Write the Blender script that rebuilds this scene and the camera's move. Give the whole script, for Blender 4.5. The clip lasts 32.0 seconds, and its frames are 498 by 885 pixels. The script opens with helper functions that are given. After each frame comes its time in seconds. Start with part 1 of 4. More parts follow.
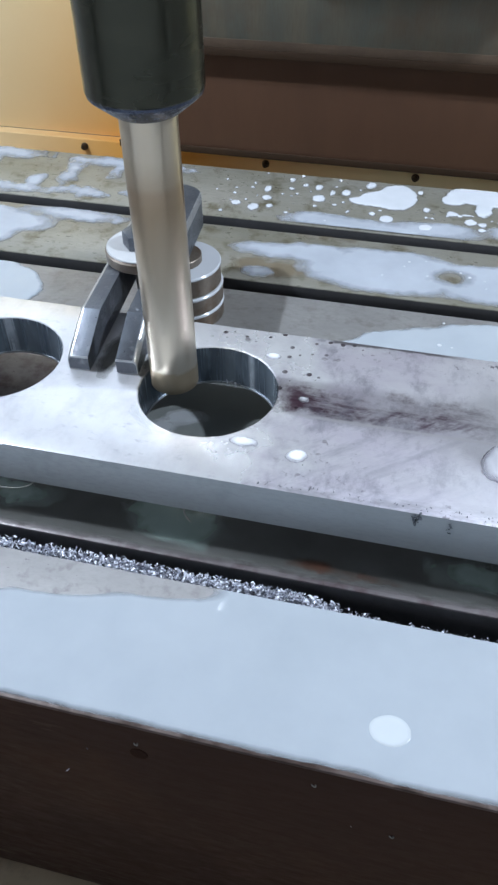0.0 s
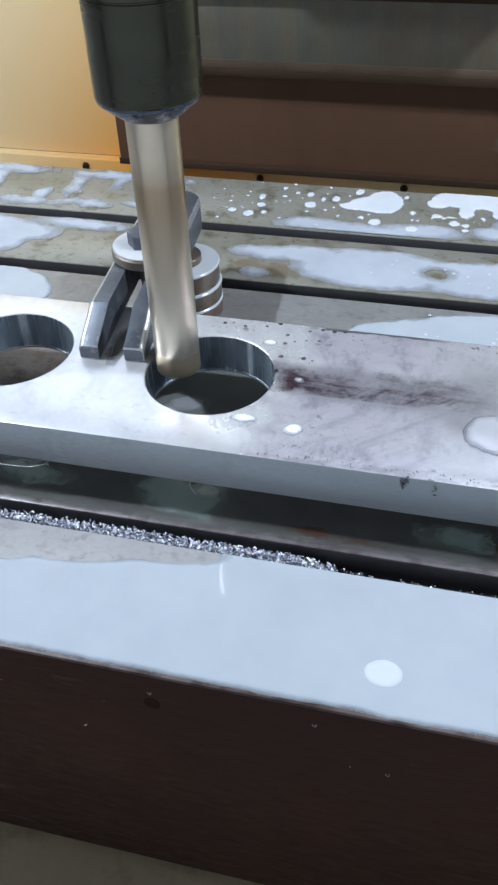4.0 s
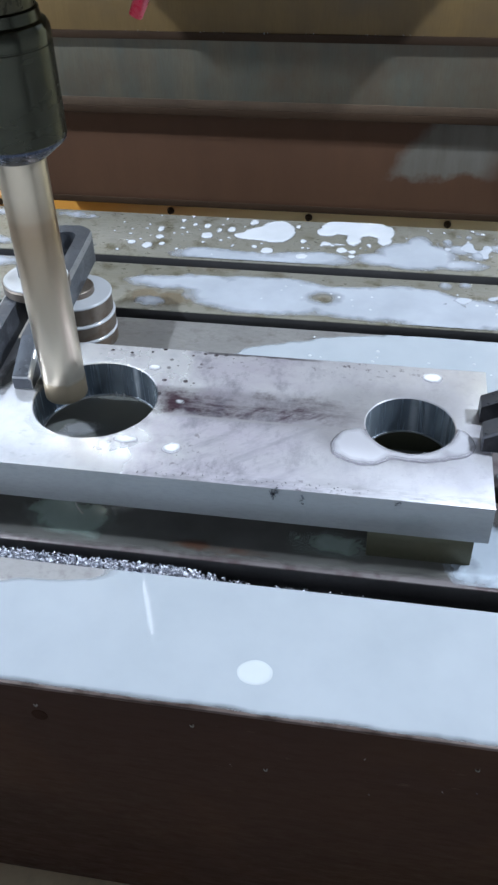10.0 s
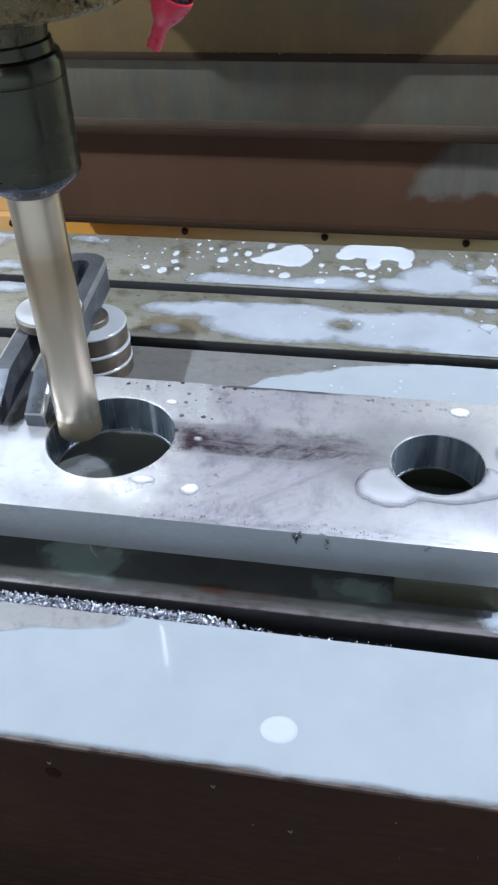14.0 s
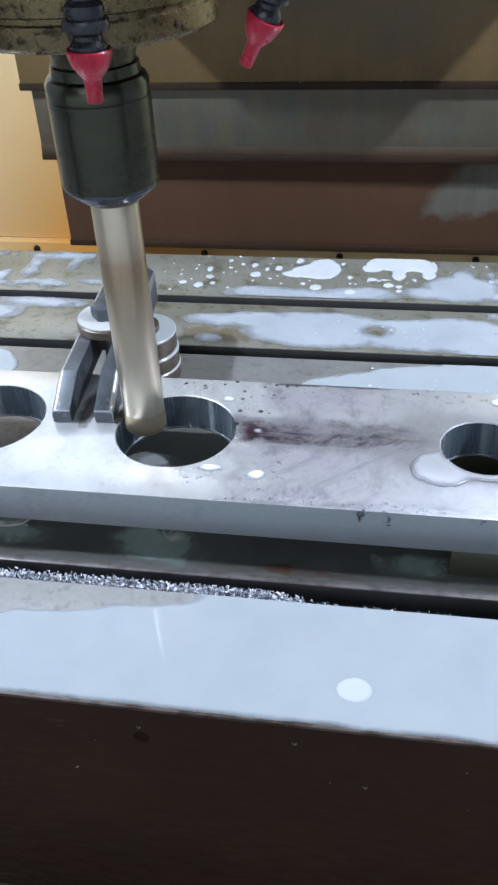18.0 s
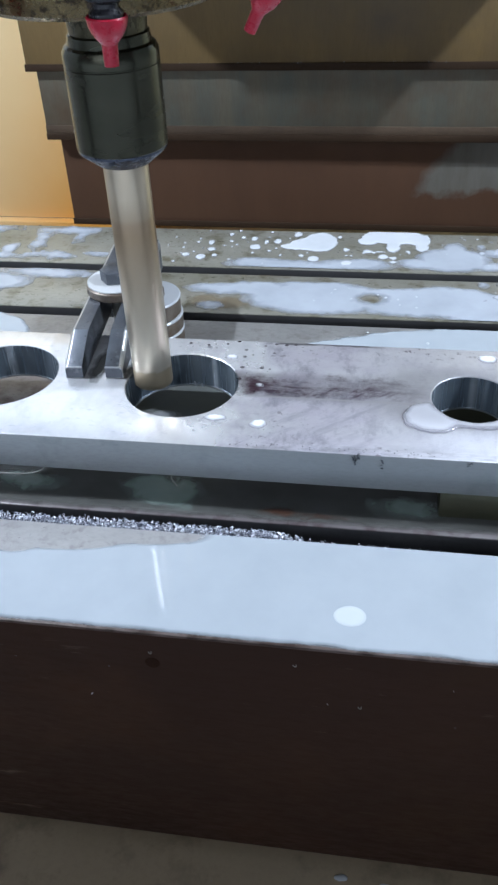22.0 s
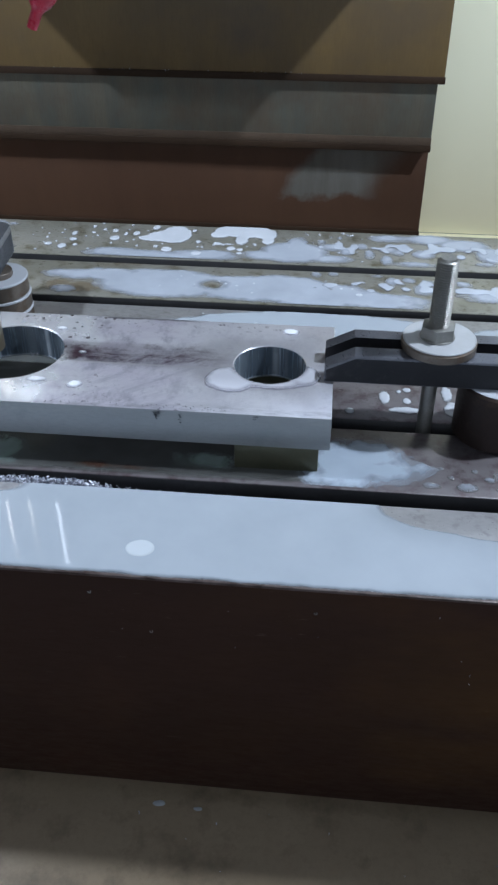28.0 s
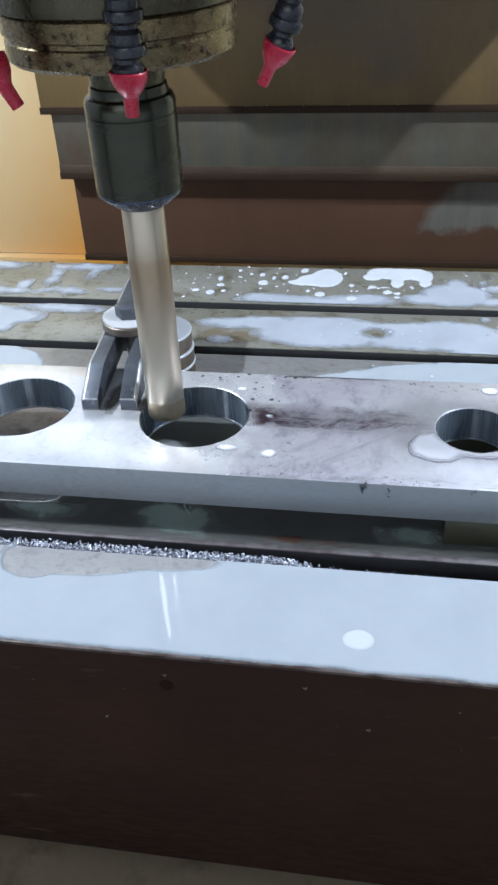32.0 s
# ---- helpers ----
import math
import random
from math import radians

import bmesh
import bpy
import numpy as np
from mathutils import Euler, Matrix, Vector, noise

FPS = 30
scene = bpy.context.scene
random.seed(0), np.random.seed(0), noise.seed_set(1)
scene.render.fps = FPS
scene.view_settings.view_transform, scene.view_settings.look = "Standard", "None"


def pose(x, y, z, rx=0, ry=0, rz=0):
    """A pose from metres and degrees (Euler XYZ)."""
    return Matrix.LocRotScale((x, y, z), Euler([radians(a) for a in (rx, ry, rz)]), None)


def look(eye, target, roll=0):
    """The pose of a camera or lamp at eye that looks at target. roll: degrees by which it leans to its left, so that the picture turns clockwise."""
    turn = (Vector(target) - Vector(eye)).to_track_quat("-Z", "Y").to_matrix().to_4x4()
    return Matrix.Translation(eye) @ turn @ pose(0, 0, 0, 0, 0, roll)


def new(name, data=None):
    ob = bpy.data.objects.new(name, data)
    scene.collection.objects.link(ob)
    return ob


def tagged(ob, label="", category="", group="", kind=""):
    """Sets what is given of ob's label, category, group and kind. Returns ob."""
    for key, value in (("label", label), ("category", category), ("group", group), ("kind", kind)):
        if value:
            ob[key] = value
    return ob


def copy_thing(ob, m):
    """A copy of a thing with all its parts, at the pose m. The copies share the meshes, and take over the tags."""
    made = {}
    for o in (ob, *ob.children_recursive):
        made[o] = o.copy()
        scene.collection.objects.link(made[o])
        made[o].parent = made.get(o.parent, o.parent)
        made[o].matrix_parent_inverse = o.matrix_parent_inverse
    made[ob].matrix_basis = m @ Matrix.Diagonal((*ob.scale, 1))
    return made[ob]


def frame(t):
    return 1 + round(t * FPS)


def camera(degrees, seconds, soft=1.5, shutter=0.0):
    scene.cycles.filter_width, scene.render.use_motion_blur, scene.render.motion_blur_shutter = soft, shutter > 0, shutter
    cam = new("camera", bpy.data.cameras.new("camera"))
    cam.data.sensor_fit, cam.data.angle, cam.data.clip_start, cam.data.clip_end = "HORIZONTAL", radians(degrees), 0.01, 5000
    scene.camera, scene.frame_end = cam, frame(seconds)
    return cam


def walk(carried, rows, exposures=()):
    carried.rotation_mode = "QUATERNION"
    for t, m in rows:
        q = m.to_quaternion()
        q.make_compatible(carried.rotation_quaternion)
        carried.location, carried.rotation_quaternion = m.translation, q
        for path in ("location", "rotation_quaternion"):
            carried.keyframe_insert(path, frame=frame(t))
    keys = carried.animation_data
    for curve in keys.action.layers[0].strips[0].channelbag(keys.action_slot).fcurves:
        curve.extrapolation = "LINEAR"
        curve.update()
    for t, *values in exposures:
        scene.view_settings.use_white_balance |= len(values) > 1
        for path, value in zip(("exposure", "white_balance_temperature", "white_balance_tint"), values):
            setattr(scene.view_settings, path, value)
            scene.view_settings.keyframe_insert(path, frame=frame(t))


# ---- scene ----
# Machining centre: a drilled plate clamped on a T-slot table under the spindle.
cam = camera(32.5, 32.0, soft=2.5)
PATH = [
    (0, (-0.0042, -0.6460, 0.3969), (-0.1211, -0.2238, -0.0131), -1.65),
    (0.5, (-0.0025, -0.6518, 0.3963), (-0.1256, -0.2288, -0.0110), -2.28),
    (1, (-0.0102, -0.6567, 0.3979), (-0.1271, -0.2321, -0.0095), -1.37),
    (1.5, (-0.0040, -0.6629, 0.3983), (-0.1273, -0.2358, -0.0047), -2.41),
    (2, (-0.0055, -0.6688, 0.4002), (-0.1265, -0.2411, -0.0029), -2.07),
    (2.5, (-0.0046, -0.6738, 0.3993), (-0.1265, -0.2459, -0.0032), -2.23),
    (3, (-0.0057, -0.6804, 0.4018), (-0.1250, -0.2509, 0.0001), -1.91),
    (3.5, (0.0012, -0.6885, 0.4022), (-0.1193, -0.2565, 0.0036), -2.51),
    (5.5, (0.0156, -0.7034, 0.4036), (-0.1020, -0.2688, 0.0069), -2.72),
    (6, (0.0195, -0.7072, 0.4051), (-0.0915, -0.2689, 0.0108), -2.19),
    (6.5, (0.0273, -0.7134, 0.4096), (-0.0766, -0.2696, 0.0194), -2.39),
    (7, (0.0389, -0.7203, 0.4119), (-0.0584, -0.2740, 0.0228), -2.85),
    (7.5, (0.0416, -0.7195, 0.4108), (-0.0509, -0.2737, 0.0201), -2.21),
    (8, (0.0468, -0.7213, 0.4111), (-0.0437, -0.2736, 0.0221), -2.08),
    (8.5, (0.0518, -0.7200, 0.4128), (-0.0379, -0.2707, 0.0254), -2.13),
    (9, (0.0553, -0.7194, 0.4149), (-0.0313, -0.2678, 0.0295), -1.98),
    (9.5, (0.0575, -0.7174, 0.4172), (-0.0286, -0.2648, 0.0328), -1.97),
    (10, (0.0584, -0.7123, 0.4169), (-0.0275, -0.2597, 0.0325), -1.85),
    (10.5, (0.0588, -0.7086, 0.4150), (-0.0263, -0.2558, 0.0307), -1.87),
    (11, (0.0577, -0.7032, 0.4150), (-0.0268, -0.2515, 0.0291), -1.76),
    (11.5, (0.0588, -0.6989, 0.4149), (-0.0275, -0.2471, 0.0296), -1.97),
    (12, (0.0590, -0.6944, 0.4150), (-0.0289, -0.2421, 0.0307), -2.27),
    (12.5, (0.0547, -0.6917, 0.4174), (-0.0310, -0.2378, 0.0345), -1.85),
    (13, (0.0530, -0.6876, 0.4152), (-0.0364, -0.2336, 0.0333), -2.19),
    (13.5, (0.0528, -0.6856, 0.4161), (-0.0408, -0.2306, 0.0363), -2.72),
    (14, (0.0480, -0.6848, 0.4172), (-0.0470, -0.2287, 0.0391), -2.72),
    (14.5, (0.0420, -0.6877, 0.4207), (-0.0544, -0.2289, 0.0463), -2.54),
    (16.5, (0.0193, -0.7135, 0.4264), (-0.0747, -0.2465, 0.0616), -2.08),
    (17, (0.0156, -0.7245, 0.4265), (-0.0774, -0.2552, 0.0643), -2.25),
    (17.5, (0.0102, -0.7321, 0.4251), (-0.0888, -0.2611, 0.0669), -2.76),
    (18, (0.0091, -0.7418, 0.4219), (-0.0812, -0.2711, 0.0610), -3.19),
    (18.5, (0.0126, -0.7551, 0.4246), (-0.0765, -0.2815, 0.0672), -3.54),
    (19, (0.0066, -0.7615, 0.4249), (-0.0845, -0.2894, 0.0659), -2.99),
    (19.5, (0.0057, -0.7666, 0.4247), (-0.0852, -0.2956, 0.0643), -3.08),
    (20, (0.0088, -0.7718, 0.4220), (-0.0820, -0.3028, 0.0589), -3.50),
    (20.5, (0.0069, -0.7775, 0.4238), (-0.0848, -0.3087, 0.0607), -3.34),
    (21, (0.0074, -0.7817, 0.4221), (-0.0804, -0.3126, 0.0585), -3.25),
    (21.5, (0.0143, -0.7866, 0.4221), (-0.0752, -0.3192, 0.0567), -3.63),
    (22, (0.0125, -0.7912, 0.4212), (-0.0751, -0.3232, 0.0561), -3.10),
    (22.5, (0.0172, -0.7981, 0.4226), (-0.0635, -0.3248, 0.0627), -2.61),
    (23, (0.0296, -0.8196, 0.4247), (-0.0326, -0.3351, 0.0762), -1.69),
    (23.5, (0.0561, -0.8608, 0.4316), (-0.0125, -0.3812, 0.0776), -1.90),
    (24, (0.0863, -0.8912, 0.4250), (0.0293, -0.4105, 0.0704), -0.26),
    (24.5, (0.1023, -0.9029, 0.4214), (0.0580, -0.4238, 0.0630), 0.72),
    (25, (0.1088, -0.9012, 0.4185), (0.0622, -0.4184, 0.0653), -0.06),
    (25.5, (0.1127, -0.8955, 0.4248), (0.0667, -0.4139, 0.0699), 0.08),
    (27.5, (0.1312, -0.8761, 0.4228), (0.0993, -0.3963, 0.0640), 0.60),
    (28, (0.1229, -0.8618, 0.4263), (0.0771, -0.3822, 0.0686), 0.12),
    (28.5, (0.1146, -0.8439, 0.4269), (0.0379, -0.3641, 0.0749), -2.25),
    (29, (0.0870, -0.8151, 0.4220), (0.0051, -0.3419, 0.0622), -2.00),
    (29.5, (0.0636, -0.7874, 0.4169), (-0.0195, -0.3166, 0.0544), -2.15),
    (30, (0.0412, -0.7774, 0.4205), (-0.0392, -0.3061, 0.0580), -1.88),
    (30.5, (0.0260, -0.7868, 0.4265), (-0.0421, -0.3057, 0.0745), -1.39),
    (31, (0.0214, -0.7939, 0.4245), (-0.0523, -0.3111, 0.0760), -2.56),
    (31.5, (0.0172, -0.7996, 0.4271), (-0.0600, -0.3173, 0.0787), -2.62),
    (32, (0.0108, -0.8104, 0.4329), (-0.0807, -0.3294, 0.0861), -3.19),
]
walk(cam, [(t, look(eye, target, roll)) for t, eye, target, roll in PATH],
     exposures=[(t, stops, kelvin, 9) for t, stops, kelvin in ((0.0, 0.24, 5970), (6.0, 0.30, 5990), (12.0, 0.30, 6000), (18.0, 0.32, 5930), (22.5, 0.30, 5900), (24.0, 0.03, 5800), (25.0, -0.33, 5720), (27.7, -0.18, 5740), (28.3, 0.04, 5830), (29.2, 0.36, 5950), (32.0, 0.32, 5950))])

# ---- light ----
world = bpy.data.worlds.new("workshop")
scene.world = world
world.use_nodes = True
wbg = world.node_tree.nodes["Background"]
wbg.inputs[0].default_value = (0.80, 0.90, 1.0, 1)
wbg.inputs[1].default_value = 0.078


def area(name, eye, target, sx, sy, watts, colour):
    d = bpy.data.lights.new(name, "AREA")
    d.shape, d.size, d.size_y, d.energy, d.color = "RECTANGLE", sx, sy, watts, colour
    ob = new(name, d)
    ob.matrix_world = look(eye, target)
    return ob


# the machine's two side lamps under the roof, and daylight from the workshop through the open door
area("side_lamp_left", (-1.05, -0.22, 1.00), (-0.12, -0.22, 0.0), 0.06, 0.04, 16.6, (0.89, 0.945, 1.0))
area("side_lamp_right", (0.79, -0.12, 1.00), (-0.12, -0.18, 0.0), 0.06, 0.04, 15.4, (0.89, 0.945, 1.0))
area("door_daylight", (-0.20, -1.90, 0.95), (-0.12, 0.2, 0.1), 1.4, 0.7, 6, (0.97, 0.98, 1.0))


# ---- materials ----
def nodes_of(name):
    m = bpy.data.materials.new(name)
    m.use_nodes = True
    nt = m.node_tree
    return m, nt, nt.nodes["Principled BSDF"]


def link(nt, a, b):
    nt.links.new(a, b)


def coords(nt, stretch=(1, 1, 1)):
    tc = nt.nodes.new("ShaderNodeTexCoord")
    mp = nt.nodes.new("ShaderNodeMapping")
    mp.inputs["Scale"].default_value = stretch
    link(nt, tc.outputs["Object"], mp.inputs["Vector"])
    return mp.outputs["Vector"]


def noise_of(nt, scale, detail=4, rough=0.6, stretch=(1, 1, 1)):
    n = nt.nodes.new("ShaderNodeTexNoise")
    n.inputs["Scale"].default_value, n.inputs["Detail"].default_value, n.inputs["Roughness"].default_value = scale, detail, rough
    link(nt, coords(nt, stretch), n.inputs["Vector"])
    return n.outputs["Fac"]


def span(nt, value, a, b, lo=0.0, hi=1.0):
    n = nt.nodes.new("ShaderNodeMapRange")
    n.inputs["From Min"].default_value, n.inputs["From Max"].default_value = a, b
    n.inputs["To Min"].default_value, n.inputs["To Max"].default_value = lo, hi
    link(nt, value, n.inputs["Value"])
    return n.outputs["Result"]


def math_of(nt, op, a, b):
    n = nt.nodes.new("ShaderNodeMath")
    n.operation = op
    for slot, v in zip(n.inputs, (a, b)):
        if isinstance(v, (int, float)):
            slot.default_value = v
        else:
            link(nt, v, slot)
    return n.outputs[0]


def blend(nt, fac, a, b):
    n = nt.nodes.new("ShaderNodeMix")
    n.data_type = "RGBA"
    if isinstance(fac, (int, float)):
        n.inputs[0].default_value = fac
    else:
        link(nt, fac, n.inputs[0])
    for slot, v in ((n.inputs[6], a), (n.inputs[7], b)):
        if isinstance(v, tuple):
            slot.default_value = (*v, 1)
        else:
            link(nt, v, slot)
    return n.outputs[2]


def bump(nt, bsdf, height, strength, distance):
    n = nt.nodes.new("ShaderNodeBump")
    n.inputs["Strength"].default_value, n.inputs["Distance"].default_value = strength, distance
    link(nt, height, n.inputs["Height"])
    link(nt, n.outputs[0], bsdf.inputs["Normal"])


def surf(name, c1, c2, rough=0.5, metal=0.0, coarse=12, fine=220, stretch=(1, 1, 1), stain=None, stain_scale=25,
         stain_at=(0.55, 0.7), relief=0.15, spec=0.5):
    """Two-scale surface: broad patches between c1 and c2, fine grain in gloss and relief, and stains of a third colour."""
    m, nt, b = nodes_of(name)
    big = span(nt, noise_of(nt, coarse, 5, 0.6, stretch), 0.3, 0.7)
    col = blend(nt, big, c1, c2)
    grain = noise_of(nt, fine, 3, 0.7, stretch)
    dark = tuple(0.72 * v for v in c1)
    col = blend(nt, span(nt, grain, 0.45, 0.75, 0.0, 0.5), col, dark)
    if stain:
        col = blend(nt, span(nt, noise_of(nt, stain_scale, 6, 0.65), *stain_at), col, stain)
    link(nt, col, b.inputs["Base Color"])
    b.inputs["Metallic"].default_value = metal
    b.inputs["Specular IOR Level"].default_value = spec
    link(nt, span(nt, grain, 0.3, 0.7, max(rough - 0.1, 0.03), min(rough + 0.12, 1)), b.inputs["Roughness"])
    bump(nt, b, grain, relief, 0.0006)
    return m


# Table iron in four tones: lightest on the front rail, darkest by the plate.
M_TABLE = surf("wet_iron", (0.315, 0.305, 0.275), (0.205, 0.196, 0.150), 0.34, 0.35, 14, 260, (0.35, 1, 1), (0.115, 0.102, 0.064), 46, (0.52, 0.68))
M_TABLE_FRONT = surf("light_grey_iron", (0.44, 0.43, 0.43), (0.36, 0.35, 0.355), 0.36, 0.35, 30, 260, (0.6, 1, 1), (0.27, 0.255, 0.26), 80, (0.54, 0.70))
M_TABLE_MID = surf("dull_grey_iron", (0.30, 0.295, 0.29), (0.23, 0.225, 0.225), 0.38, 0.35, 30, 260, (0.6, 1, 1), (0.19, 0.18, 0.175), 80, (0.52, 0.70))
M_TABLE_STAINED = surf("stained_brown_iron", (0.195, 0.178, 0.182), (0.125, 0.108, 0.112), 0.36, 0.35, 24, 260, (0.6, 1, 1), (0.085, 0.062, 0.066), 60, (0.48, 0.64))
# Near-black, so the shade inside the slots sits in the colour.
M_SLOT = surf("shaded_slot_iron", (0.070, 0.070, 0.074), (0.045, 0.045, 0.048), 0.5, 0.3, 20, 200)
def scratched(m, colour, stretch, scale, lo, hi):
    """Adds fine bright scratches to a finished material."""
    nt = m.node_tree
    b = nt.nodes["Principled BSDF"]
    old = b.inputs["Base Color"].links[0].from_socket
    fac = math_of(nt, "MULTIPLY", span(nt, noise_of(nt, scale, 4, 0.7, stretch), lo, hi), span(nt, noise_of(nt, 10, 3), 0.48, 0.62))
    link(nt, blend(nt, fac, old, colour), b.inputs["Base Color"])
    return m


M_APRON = surf("brown_oiled_iron", (0.0400, 0.0190, 0.0122), (0.0275, 0.0135, 0.0090), 0.5, 0.0, 7, 160, (0.4, 1, 1.6), (0.052, 0.0235, 0.0125), 6, (0.54, 0.8), 0.12, 0.12)
scratched(M_APRON, (0.10, 0.072, 0.052), (0.22, 1, 1), 210, 0.64, 0.71)
scratched(M_APRON, (0.15, 0.115, 0.085), (0.10, 1, 1.0), 95, 0.625, 0.69)
def amber_sheen(m):
    """Amber sheen of reflected light, painted on the right-hand stretch of the front face."""
    nt = m.node_tree
    b = nt.nodes["Principled BSDF"]
    old = b.inputs["Base Color"].links[0].from_socket
    tc = nt.nodes.new("ShaderNodeTexCoord")
    sep = nt.nodes.new("ShaderNodeSeparateXYZ")
    link(nt, tc.outputs["Object"], sep.inputs[0])
    fac = math_of(nt, "MULTIPLY", span(nt, sep.outputs["X"], 0.02, 0.28), span(nt, noise_of(nt, 8, 5, 0.6, (0.6, 1, 1.4)), 0.45, 0.7, 0.0, 0.9))
    link(nt, blend(nt, fac, old, (0.080, 0.040, 0.014)), b.inputs["Base Color"])


amber_sheen(M_APRON)
M_RUBBED = surf("rubbed_brown_edge", (0.15, 0.115, 0.105), (0.05, 0.033, 0.028), 0.4, 0.25, 40, 300, (0.25, 1, 1), (0.035, 0.02, 0.015), 45, (0.46, 0.6), 0.3)
M_COVER = surf("oiled_steel_cover", (0.182, 0.158, 0.115), (0.112, 0.124, 0.108), 0.42, 0.3, 9, 140, (3, 3, 0.4), (0.12, 0.075, 0.045), 4.0, (0.45, 0.7), 0.1)
M_COVER_TOP = surf("olive_steel_cover", (0.195, 0.128, 0.050), (0.145, 0.096, 0.040), 0.45, 0.12, 6, 140, (3, 3, 0.4), (0.11, 0.08, 0.05), 4.0, (0.5, 0.75), 0.1)
def low_cover_material():
    """Reddish brown oiled steel with a slanted, streaky grey patch near its right end."""
    m, nt, b = nodes_of("brown_steel_cover")
    tc = nt.nodes.new("ShaderNodeTexCoord")
    sep = nt.nodes.new("ShaderNodeSeparateXYZ")
    link(nt, tc.outputs["Object"], sep.inputs[0])
    x, z = sep.outputs["X"], sep.outputs["Z"]
    col = blend(nt, span(nt, noise_of(nt, 5, 5, 0.6, (2, 2, 0.5)), 0.3, 0.7), (0.125, 0.068, 0.042), (0.088, 0.048, 0.031))
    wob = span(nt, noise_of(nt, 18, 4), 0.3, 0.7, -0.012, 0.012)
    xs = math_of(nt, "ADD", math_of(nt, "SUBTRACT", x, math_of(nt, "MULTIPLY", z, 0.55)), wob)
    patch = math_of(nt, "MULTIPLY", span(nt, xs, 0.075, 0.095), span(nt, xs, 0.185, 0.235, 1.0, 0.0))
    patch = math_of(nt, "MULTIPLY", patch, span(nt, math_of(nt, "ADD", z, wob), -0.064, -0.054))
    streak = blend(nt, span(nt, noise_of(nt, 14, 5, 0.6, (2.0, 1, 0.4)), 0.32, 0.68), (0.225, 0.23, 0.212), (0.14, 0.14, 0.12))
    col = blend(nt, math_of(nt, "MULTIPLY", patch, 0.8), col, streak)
    link(nt, col, b.inputs["Base Color"])
    b.inputs["Metallic"].default_value = 0.2
    link(nt, span(nt, noise_of(nt, 140, 3), 0.3, 0.7, 0.32, 0.5), b.inputs["Roughness"])
    return m


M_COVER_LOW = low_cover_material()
def cream_material():
    """Cream paint, more orange downwards and by the cover's left side, paler at the right."""
    m, nt, b = nodes_of("cream_paint")
    tc = nt.nodes.new("ShaderNodeTexCoord")
    sep = nt.nodes.new("ShaderNodeSeparateXYZ")
    link(nt, tc.outputs["Object"], sep.inputs[0])
    paint = blend(nt, noise_of(nt, 5, 4), (0.86, 0.78, 0.52), (0.82, 0.74, 0.48))
    low = span(nt, math_of(nt, "ADD", sep.outputs["Z"], span(nt, noise_of(nt, 4, 3), 0.3, 0.7, -0.05, 0.05)), -0.17, 0.22, 1.0, 0.42)
    near = math_of(nt, "MULTIPLY", span(nt, sep.outputs["X"], -0.1, -0.4), span(nt, sep.outputs["X"], -0.74, -0.50, 0.40, 1.0))
    orange_fac = math_of(nt, "MULTIPLY", near, low)
    col = blend(nt, orange_fac, paint, (0.70, 0.335, 0.060))
    pale = span(nt, math_of(nt, "ADD", sep.outputs["X"], span(nt, noise_of(nt, 6, 3), 0.3, 0.7, -0.04, 0.04)), 0.10, 0.30)
    col = blend(nt, math_of(nt, "MULTIPLY", pale, span(nt, sep.outputs["Z"], -0.16, 0.10, 0.4, 0.9)), col, (0.90, 0.88, 0.66))
    link(nt, col, b.inputs["Base Color"])
    b.inputs["Roughness"].default_value = 0.4
    bump(nt, b, noise_of(nt, 120, 2), 0.05, 0.0006)
    return m


M_CREAM = cream_material()
M_HEM = surf("brown_grey_hem", (0.098, 0.068, 0.046), (0.068, 0.048, 0.034), 0.6, 0.0, 9, 150, (2, 1, 1), spec=0.2)
M_LIP = surf("dark_cover_lip", (0.045, 0.027, 0.016), (0.030, 0.018, 0.011), 0.65, 0.0, 8, 150, spec=0.15)
M_WHITE = surf("white_paint", (0.66, 0.69, 0.74), (0.60, 0.63, 0.68), 0.4, 0.0, 4, 90, relief=0.05)
M_SHEET = surf("beige_sheet", (0.315, 0.235, 0.150), (0.255, 0.188, 0.118), 0.42, 0.0, 9, 160, (1, 1, 1), (0.15, 0.108, 0.066), 24, (0.52, 0.75), 0.03, 0.4)
M_CLAMP = surf("dark_tool_steel", (0.135, 0.148, 0.172), (0.082, 0.089, 0.106), 0.36, 0.65, 35, 420, (1, 1, 1), (0.27, 0.28, 0.31), 60, (0.58, 0.78), 0.3)
M_WORN = surf("worn_bright_edge", (0.50, 0.51, 0.53), (0.33, 0.34, 0.36), 0.35, 0.75, 80, 500)
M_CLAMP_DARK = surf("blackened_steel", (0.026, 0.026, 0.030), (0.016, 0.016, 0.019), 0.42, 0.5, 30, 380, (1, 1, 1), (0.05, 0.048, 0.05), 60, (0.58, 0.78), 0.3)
# Lamplight on the right clamp's top faces, painted as a lighter steel.
M_CLAMP_TOP = surf("lit_clamp_top", (0.17, 0.175, 0.20), (0.10, 0.104, 0.122), 0.34, 0.6, 30, 380, (1, 1, 1), (0.15, 0.155, 0.17), 50, (0.55, 0.75), 0.25)
M_ZINC = surf("bright_steel", (0.34, 0.335, 0.315), (0.24, 0.235, 0.22), 0.42, 0.8, 60, 500, (1, 1, 1), (0.25, 0.20, 0.15), 70, (0.6, 0.8), 0.15)
M_RUSTY = surf("stained_steel", (0.23, 0.195, 0.165), (0.15, 0.125, 0.10), 0.4, 0.6, 50, 420, (1, 1, 1), (0.12, 0.075, 0.045), 60, (0.5, 0.7), 0.25)
